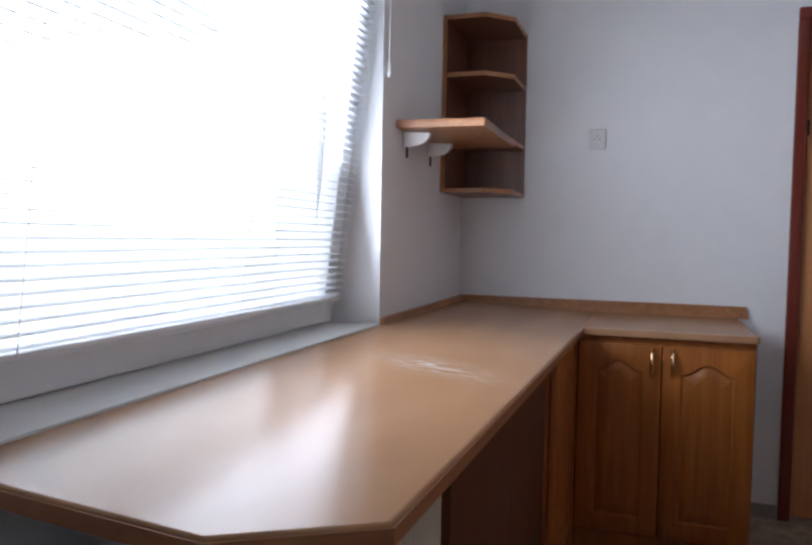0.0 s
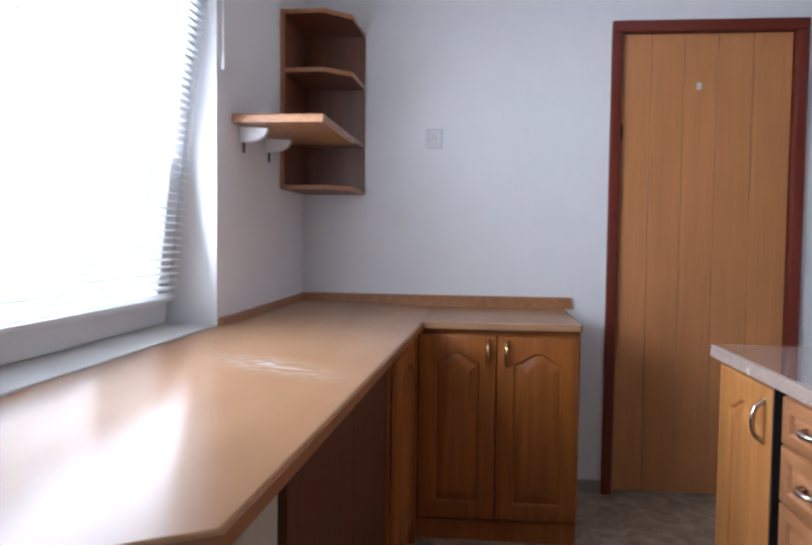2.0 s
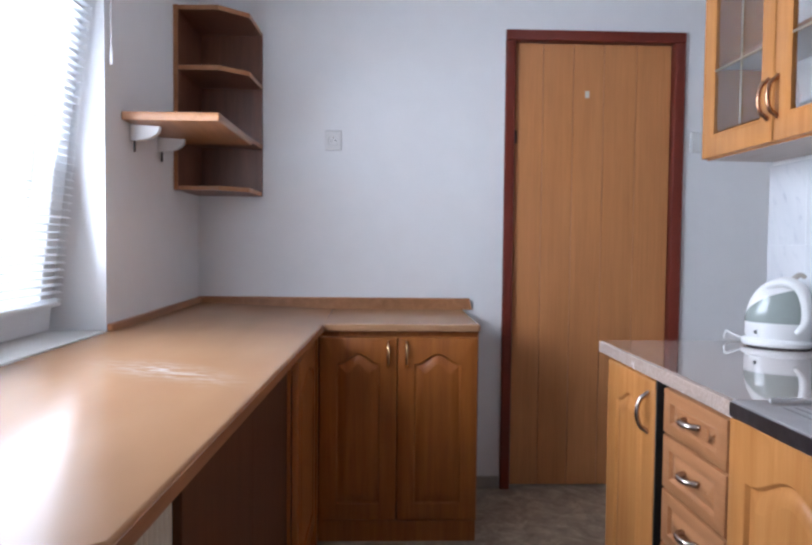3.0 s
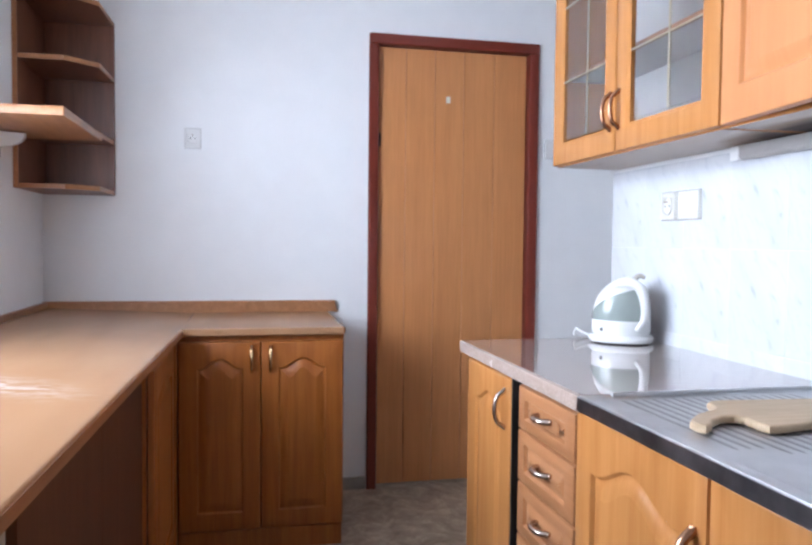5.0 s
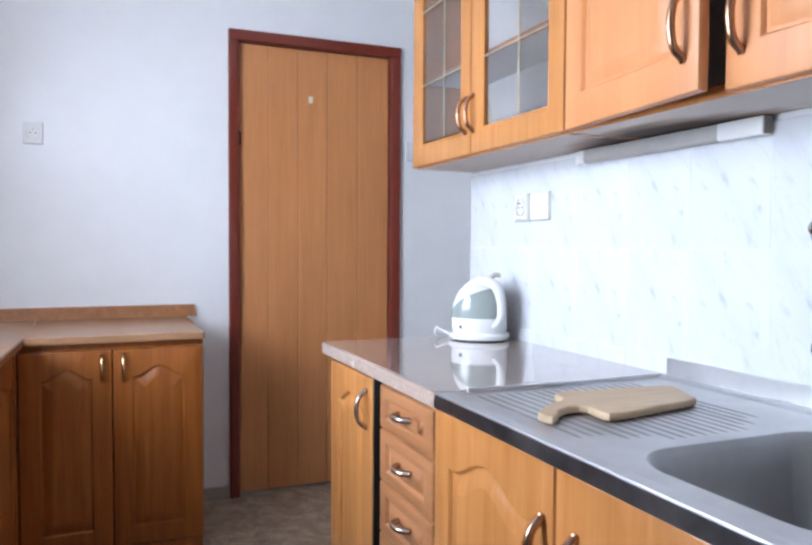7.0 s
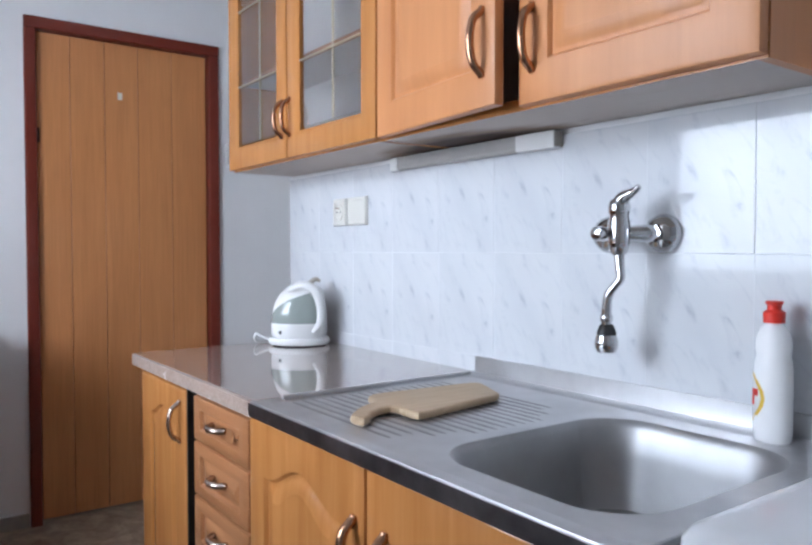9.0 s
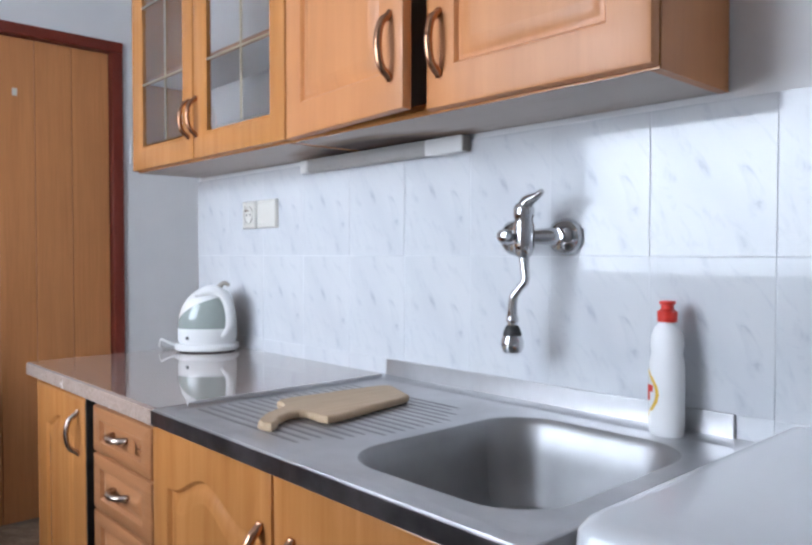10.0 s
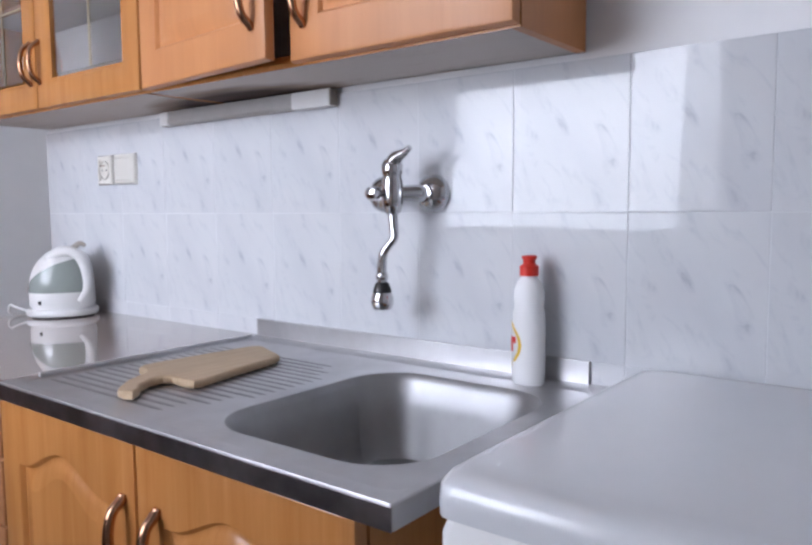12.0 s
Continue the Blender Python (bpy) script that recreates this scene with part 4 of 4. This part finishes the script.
def kettle_skin(h0, top, grow, lo, hi):
    """A patch on the kettle's camera side, its head curved."""
    rows = []
    for i in range(9):
        f = i / 8
        row = []
        for k in range(21):
            s = k / 20
            h = h0 + f * (top(s) - h0)
            j = max(m for m in range(len(shape) - 1) if shape[m][2] <= h + 1e-9)
            q = (h - shape[j][2]) / (shape[j + 1][2] - shape[j][2])
            a, b, _, dx = [shape[j][m] + (shape[j + 1][m] - shape[j][m]) * q for m in range(4)]
            t = radians(lo + (hi - lo) * s)
            c, sn = math.cos(t), math.sin(t)
            g = 1 + grow / 0.06
            row.append(KT @ Vector((dx + g * a * abs(c) ** (2 / 2.3) * (1 if c > 0 else -1), g * b * abs(sn) ** (2 / 2.3) * (1 if sn > 0 else -1), h)))
        rows.append(row)
    return loops(bmesh.new(), rows, closed=False)


KETTLE_GREY = speckled("kettle_window_grey", (0.30, 0.34, 0.32), (0.27, 0.31, 0.29), 20, (0.08, 0.15), 0.4)
part("water_window", kettle_skin(0.062, lambda s: 0.066 + 0.080 * math.sin(min(1, 0.02 + s * 1.0) * math.pi * 0.52), 0.0012, 186, 322), KETTLE_GREY, ket, "grey-green water window")
hp = [KT @ Vector(v) for v in ((-0.022, -0.034, 0.150), (0.016, -0.048, 0.164), (0.050, -0.054, 0.152), (0.066, -0.054, 0.112), (0.066, -0.056, 0.068), (0.050, -0.064, 0.040))]
part("handle", tube(bmesh.new(), hp, [0.011, 0.0135, 0.013, 0.012, 0.0105, 0.007], 14, 7), WHITE_PLASTIC, ket, "white curved handle")
part("lid_tab", tube(bmesh.new(), [KT @ Vector(v) for v in ((0.028, 0.0, 0.166), (0.044, 0.0, 0.180), (0.058, 0.0, 0.174))], [0.008, 0.007, 0.005], 12, 4), SKIRT, ket)
c = KT @ Vector((-0.04, -0.0535, 0.038))
part("pilot_lamp", lathe(bmesh.new(), [(0.001, -0.004), (0.0055, -0.004), (0.0055, 0.004), (0.001, 0.004)], c, "y", 14), DARK, ket)
part("power_cord", tube(bmesh.new(), [(KX - 0.062, KY + 0.045, CT + 0.012), (KX - 0.085, KY + 0.07, CT + 0.022), (KX - 0.098, KY + 0.082, CT + 0.030), (KX - 0.100, KY + 0.086, CT + 0.012), (KX - 0.075, KY + 0.09, CT + 0.0035), (KX - 0.01, KY + 0.088, CT + 0.0035), (KX + 0.08, KY + 0.06, CT + 0.0035)], 0.0034, 8), WHITE_PLASTIC, ket)

# ---------------------------------------------------------------- tap on the tiled wall
tap = thing("wall_tap", (0.61, -2.42, 1.13), "chrome wall-mounted mixer tap with a swivelling spray spout", "tap")
XT = 0.612
for y in (-2.455, -2.345):
    part("escutcheon", lathe(bmesh.new(), [(0.033, 0.0), (0.034, -0.004), (0.031, -0.014), (0.022, -0.022), (0.014, -0.025)], (XT, y, 1.131), "x", 32), CHROME, tap)
part("inlet", tube(bmesh.new(), [(0.60, -2.455, 1.131), (0.575, -2.448, 1.131), (0.545, -2.43, 1.131)], [0.0125, 0.0155, 0.0125], 16, 5), CHROME, tap)
part("nut", lathe(bmesh.new(), [(0.013, 0), (0.0165, -0.001), (0.0165, -0.013), (0.013, -0.014)], (0.592, -2.453, 1.131), "x", 6), CHROME, tap)
part("inlet", tube(bmesh.new(), [(0.60, -2.345, 1.131), (0.575, -2.36, 1.131), (0.545, -2.40, 1.131)], [0.0125, 0.0135, 0.011], 16, 5), CHROME, tap)
part("body", lathe(bmesh.new(), [(0.010, -0.036), (0.0145, -0.032), (0.0185, -0.016), (0.0185, 0.016), (0.0155, 0.030), (0.0175, 0.034), (0.0185, 0.048), (0.014, 0.056), (0.006, 0.058)], (0.538, -2.418, 1.131), n=28), CHROME, tap)
lv = part("lever", tube(bmesh.new(), [(0.538, -2.418, 1.175), (0.535, -2.428, 1.190), (0.53, -2.452, 1.199), (0.528, -2.464, 1.206)], [0.015, 0.012, 0.006, 0.0045], 14, 5), CHROME, tap)
part("diverter_knob", lathe(bmesh.new(), [(0.006, 0.02), (0.0065, -0.005), (0.0115, -0.006), (0.0125, -0.016), (0.011, -0.024), (0.004, -0.027)], (0.522, -2.402, 1.131), "x", 22), CHROME, tap)
spout = part("spout", tube(bmesh.new(), [(0.538, -2.418, 1.10), (0.533, -2.424, 1.075), (0.530, -2.428, 1.056), (0.527, -2.418, 1.042), (0.525, -2.408, 1.028), (0.525, -2.404, 1.005), (0.525, -2.404, 0.975)], [0.0085, 0.0078, 0.0072, 0.0066, 0.0076, 0.0084, 0.0084], 14, 6), CHROME, tap)
part("collar", lathe(bmesh.new(), [(0.009, 0.006), (0.0105, 0.004), (0.0105, -0.004), (0.009, -0.006)], (0.525, -2.404, 0.988), n=20), CHROME, spout)
sh = part("spray_head", lathe(bmesh.new(), [(0.010, -0.012), (0.016, -0.014), (0.0195, -0.024), (0.0195, -0.034), (0.0155, -0.043), (0.004, -0.043)], (0.525, -2.404, 0.974), n=26), CHROME, spout)
part("swivel", lathe(bmesh.new(), [(0.009, 0.004), (0.0115, 0.002), (0.016, -0.010), (0.016, -0.0138), (0.004, -0.0138)], (0.525, -2.404, 0.974), n=26), DARK, sh)

# ---------------------------------------------------------------- wall cabinets
UX, UZ0, UZ1 = 0.393, 1.338, 2.07
to_up = facing("x", UX)
wc = "wall cabinets over the sink"


def carcass(parent, y0, y1, outer_left, outer_right):
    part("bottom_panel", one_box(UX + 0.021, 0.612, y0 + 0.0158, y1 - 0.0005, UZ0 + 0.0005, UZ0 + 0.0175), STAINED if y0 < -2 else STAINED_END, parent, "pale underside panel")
    part("top_panel", one_box(UX + 0.021, 0.612, y0 + 0.016, y1 - 0.016, UZ1 - 0.016, UZ1), INSIDE, parent)
    part("back_panel", one_box(0.606, 0.6115, y0 + 0.016, y1 - 0.016, UZ0 + 0.018, UZ1 - 0.016), INSIDE, parent)
    part("side_panel", one_box(UX + 0.020, 0.612, y0, y0 + 0.0155, UZ0, UZ1), outer_right, parent)
    part("side_panel", one_box(UX + 0.021, 0.612, y1 - 0.0155, y1, UZ0 + 0.018, UZ1), outer_left, parent)
    part("bottom_edge", one_box(UX + 0.0185, UX + 0.0205, y0 + 0.001, y1 - 0.001, UZ0, UZ0 + 0.02), ALDER, parent)


g = thing("glazed_wall_cabinet", (0.5, -1.495, UZ0), "alder-look wall cabinet with two glazed doors", "cabinet", wc)
carcass(g, -1.897, -1.092, ALDER, ALDER)
part("shelf", one_box(UX + 0.05, 0.605, -1.88, -1.109, 1.598, 1.614, 0.001), INSIDE, g)
part("shelf_edge", one_box(UX + 0.046, UX + 0.0495, -1.88, -1.109, 1.598, 1.614), SHELF_EDGE, g)
for u0, u1, hu, mu in ((-1.475, -1.094, -1.457, -1.303), (-1.895, -1.479, -1.500, -1.705)):
    d = part("door", frame_front(to_up, u0, u1, 1.342, UZ1 - 0.003, 0.019, 0.064), ALDER, g, "glazed alder-look door")
    p = part("pane", one_box(UX + 0.010, UX + 0.013, u0 + 0.062, u1 - 0.062, 1.413, UZ1 - 0.065), GLASS, d)
    bm = one_box(UX + 0.006, UX + 0.0095, mu - 0.003, mu + 0.003, 1.413, UZ1 - 0.065, 0.001)
    part("glazing_bar", bm, LEAD, d, "thin gilded glazing bar")
    for z in (1.582, 1.80):
        part("glazing_bar", one_box(UX + 0.0055, UX + 0.0093, u0 + 0.062, u1 - 0.062, z - 0.0022, z + 0.0022, 0.001), LEAD, d, "thin gilded glazing bar")
    part("handle", bow_handle(to_up, hu, 1.445, 0.102, True, 0.026), BRONZE, d, "copper-toned bow handle")
g2 = thing("wall_cabinet", (0.5, -2.316, UZ0), "alder-look wall cabinet with one door slightly ajar", "cabinet", wc)
carcass(g2, -2.735, -1.899, ALDER, ALDER_PINK)
part("shelf", one_box(UX + 0.05, 0.605, -2.718, -1.916, 1.70, 1.716), INSIDE, g2)
d = part("door", panel_front(to_up, -2.733, -2.322, 1.342, UZ1 - 0.003, 0.019, 0.066, 0.0, 0.007), ALDER_PINK, g2)
part("handle", bow_handle(to_up, -2.356, 1.447, 0.112, True, 0.026, 0.006), BRONZE, d, "copper-toned bow handle")
AJAR = Matrix.Translation((UX + 0.019, -1.901, 0)) @ Matrix.Rotation(radians(-6), 4, "Z") @ Matrix.Translation((-UX - 0.019, 1.901, 0))
bm = panel_front(to_up, -2.317, -1.901, 1.342, UZ1 - 0.003, 0.019, 0.066, 0.0, 0.007)
bmesh.ops.transform(bm, matrix=AJAR, verts=bm.verts)
d = part("door", bm, ALDER_PINK, g2, "cabinet door standing slightly ajar")
bm = bow_handle(to_up, -2.284, 1.450, 0.118, True, 0.026, 0.006)
bmesh.ops.transform(bm, matrix=AJAR, verts=bm.verts)
part("handle", bm, BRONZE, d, "copper-toned bow handle")

lamp = thing("under_cabinet_lamp", (0.585, -1.97, 1.30), "slim white tube lamp under the wall cabinet, switched off", "lamp")
part("housing", one_box(0.592, 0.611, -2.225, -1.67, 1.312, UZ0 - 0.001, 0.003), LAMP_COVER, lamp)
part("end_cap", one_box(0.588, 0.6105, -1.698, -1.667, 1.303, UZ0 - 0.002, 0.004), WHITE_PLASTIC, lamp)
part("diffuser", loops(bmesh.new(), [[(0.603 + 0.013 * math.cos(radians(a)), y, 1.314 + 0.011 * math.sin(radians(a))) for a in range(170, 341, 17)] for y in (-2.118, -1.698)], closed=False), LAMP_COVER, lamp, "ribbed grey tube cover")
part("switch_end", one_box(0.587, 0.6105, -2.225, -2.119, 1.302, UZ0 - 0.0015, 0.004), WHITE_PLASTIC, lamp)
part("end_plate", one_box(0.588, 0.610, -2.2275, -2.2255, 1.304, 1.333), SKIRT, lamp)

socket("wall_socket", "x", -1.391, 1.211, 0.077, "cream wall socket on the marbled tiles", True, CREAM_PLASTIC, 0.612, 0.068)
socket("light_switch", "x", -1.484, 1.211, 0.078, "cream rocker switch on the marbled tiles", False, CREAM_PLASTIC, 0.612, 0.094)

# ---------------------------------------------------------------- washing machine
wm = thing("washing_machine", (0.34, -3.08, 0), "white top-lidded washing machine standing beside the sink", "washing machine")
WX0, WX1, WA, WB = 0.068, 0.605, -3.432, -2.836
part("cabinet", one_box(WX0 + 0.02, WX1, WA + 0.006, WB - 0.006, 0.03, 0.826, 0.006), WHITE_ENAMEL, wm)
rings = [rounded(WX0, WX1, WA, WB, 0.02, 0.832), rounded(WX0 - 0.002, WX1, WA, WB, 0.022, 0.846), rounded(WX0 + 0.001, WX1, WA, WB, 0.022, 0.860), rounded(WX0 + 0.009, WX1 - 0.004, WA + 0.004, WB - 0.004, 0.024, 0.868), rounded(WX0 + 0.022, WX1 - 0.012, WA + 0.012, WB - 0.012, 0.03, 0.871), rounded(WX0 + 0.04, WX1 - 0.02, WA + 0.02, WB - 0.02, 0.03, 0.8712)]
part("lid", loops(bmesh.new(), rings, cap=(True, True)), WHITE_ENAMEL, wm)
rings = [rounded(WX0 + 0.004, WX0 + 0.06, WA + 0.004, WB - 0.004, 0.012, z) for z in (0.70, 0.815)] + [rounded(WX0 + 0.008, WX0 + 0.06, WA + 0.008, WB - 0.008, 0.012, 0.828)]
part("control_panel", loops(bmesh.new(), rings, cap=(True, True)), WHITE_PLASTIC, wm)
part("soap_drawer", one_box(WX0 - 0.001, WX0 + 0.03, WB - 0.215, WB - 0.018, 0.712, 0.806, 0.006, 3), WHITE_PLASTIC, wm)
part("front_panel", one_box(WX0 + 0.006, WX0 + 0.03, WA + 0.006, WB - 0.006, 0.09, 0.694, 0.006), WHITE_ENAMEL, wm)
bm = lathe(bmesh.new(), [(0.17, 0.0), (0.17, -0.012), (0.16, -0.022), (0.125, -0.026), (0.12, -0.012)], (WX0 + 0.006, -3.134, 0.40), "x", 40)
part("porthole", bm, WHITE_PLASTIC, wm)
part("kick_plate", one_box(WX0 + 0.012, WX0 + 0.03, WA + 0.006, WB - 0.006, 0.03, 0.086, 0.003), WHITE_PLASTIC, wm)
for x in (WX0 + 0.07, WX1 - 0.06):
    for y in (WA + 0.06, WB - 0.06):
        part("foot", lathe(bmesh.new(), [(0.02, 0), (0.022, 0.004), (0.016, 0.03), (0.01, 0.032)], (x, y, 0), n=14), DARK, wm)

# ---------------------------------------------------------------- wall tiles
tiling = tagged(new("wall_tiles"), "white glazed wall tiles with grey-blue marbling", "tiles", "", "structure")
part("grout_bed", one_box(0.6127, X_TILE, -3.966, -1.066, 0.40, 1.3268), GROUT, tiling)
TW, TH, GAP = 0.1933, 0.2315, 0.0013
tile_mesh = finish(box(bmesh.new(), -0.0035, 0.0035, -(TW - GAP) / 2, (TW - GAP) / 2, -(TH - GAP) / 2, (TH - GAP) / 2, 0.0007, 1), Vector((0, 0, 0)))
tile_mesh.materials.append(TILE)
rng = random.Random(5)
for col in range(15):
    for row in range(4):
        t = new("tile", tile_mesh)
        t.parent = tiling
        t.location = (0.6155 + rng.uniform(-0.0003, 0.0003), -1.066 - TW * (col + 0.5), 1.3285 - TH * (row + 0.5))
        t.rotation_euler = (0, radians(rng.uniform(-0.06, 0.06)) + (0 if row == 0 else radians(0.12)), radians(rng.uniform(-0.08, 0.08)))
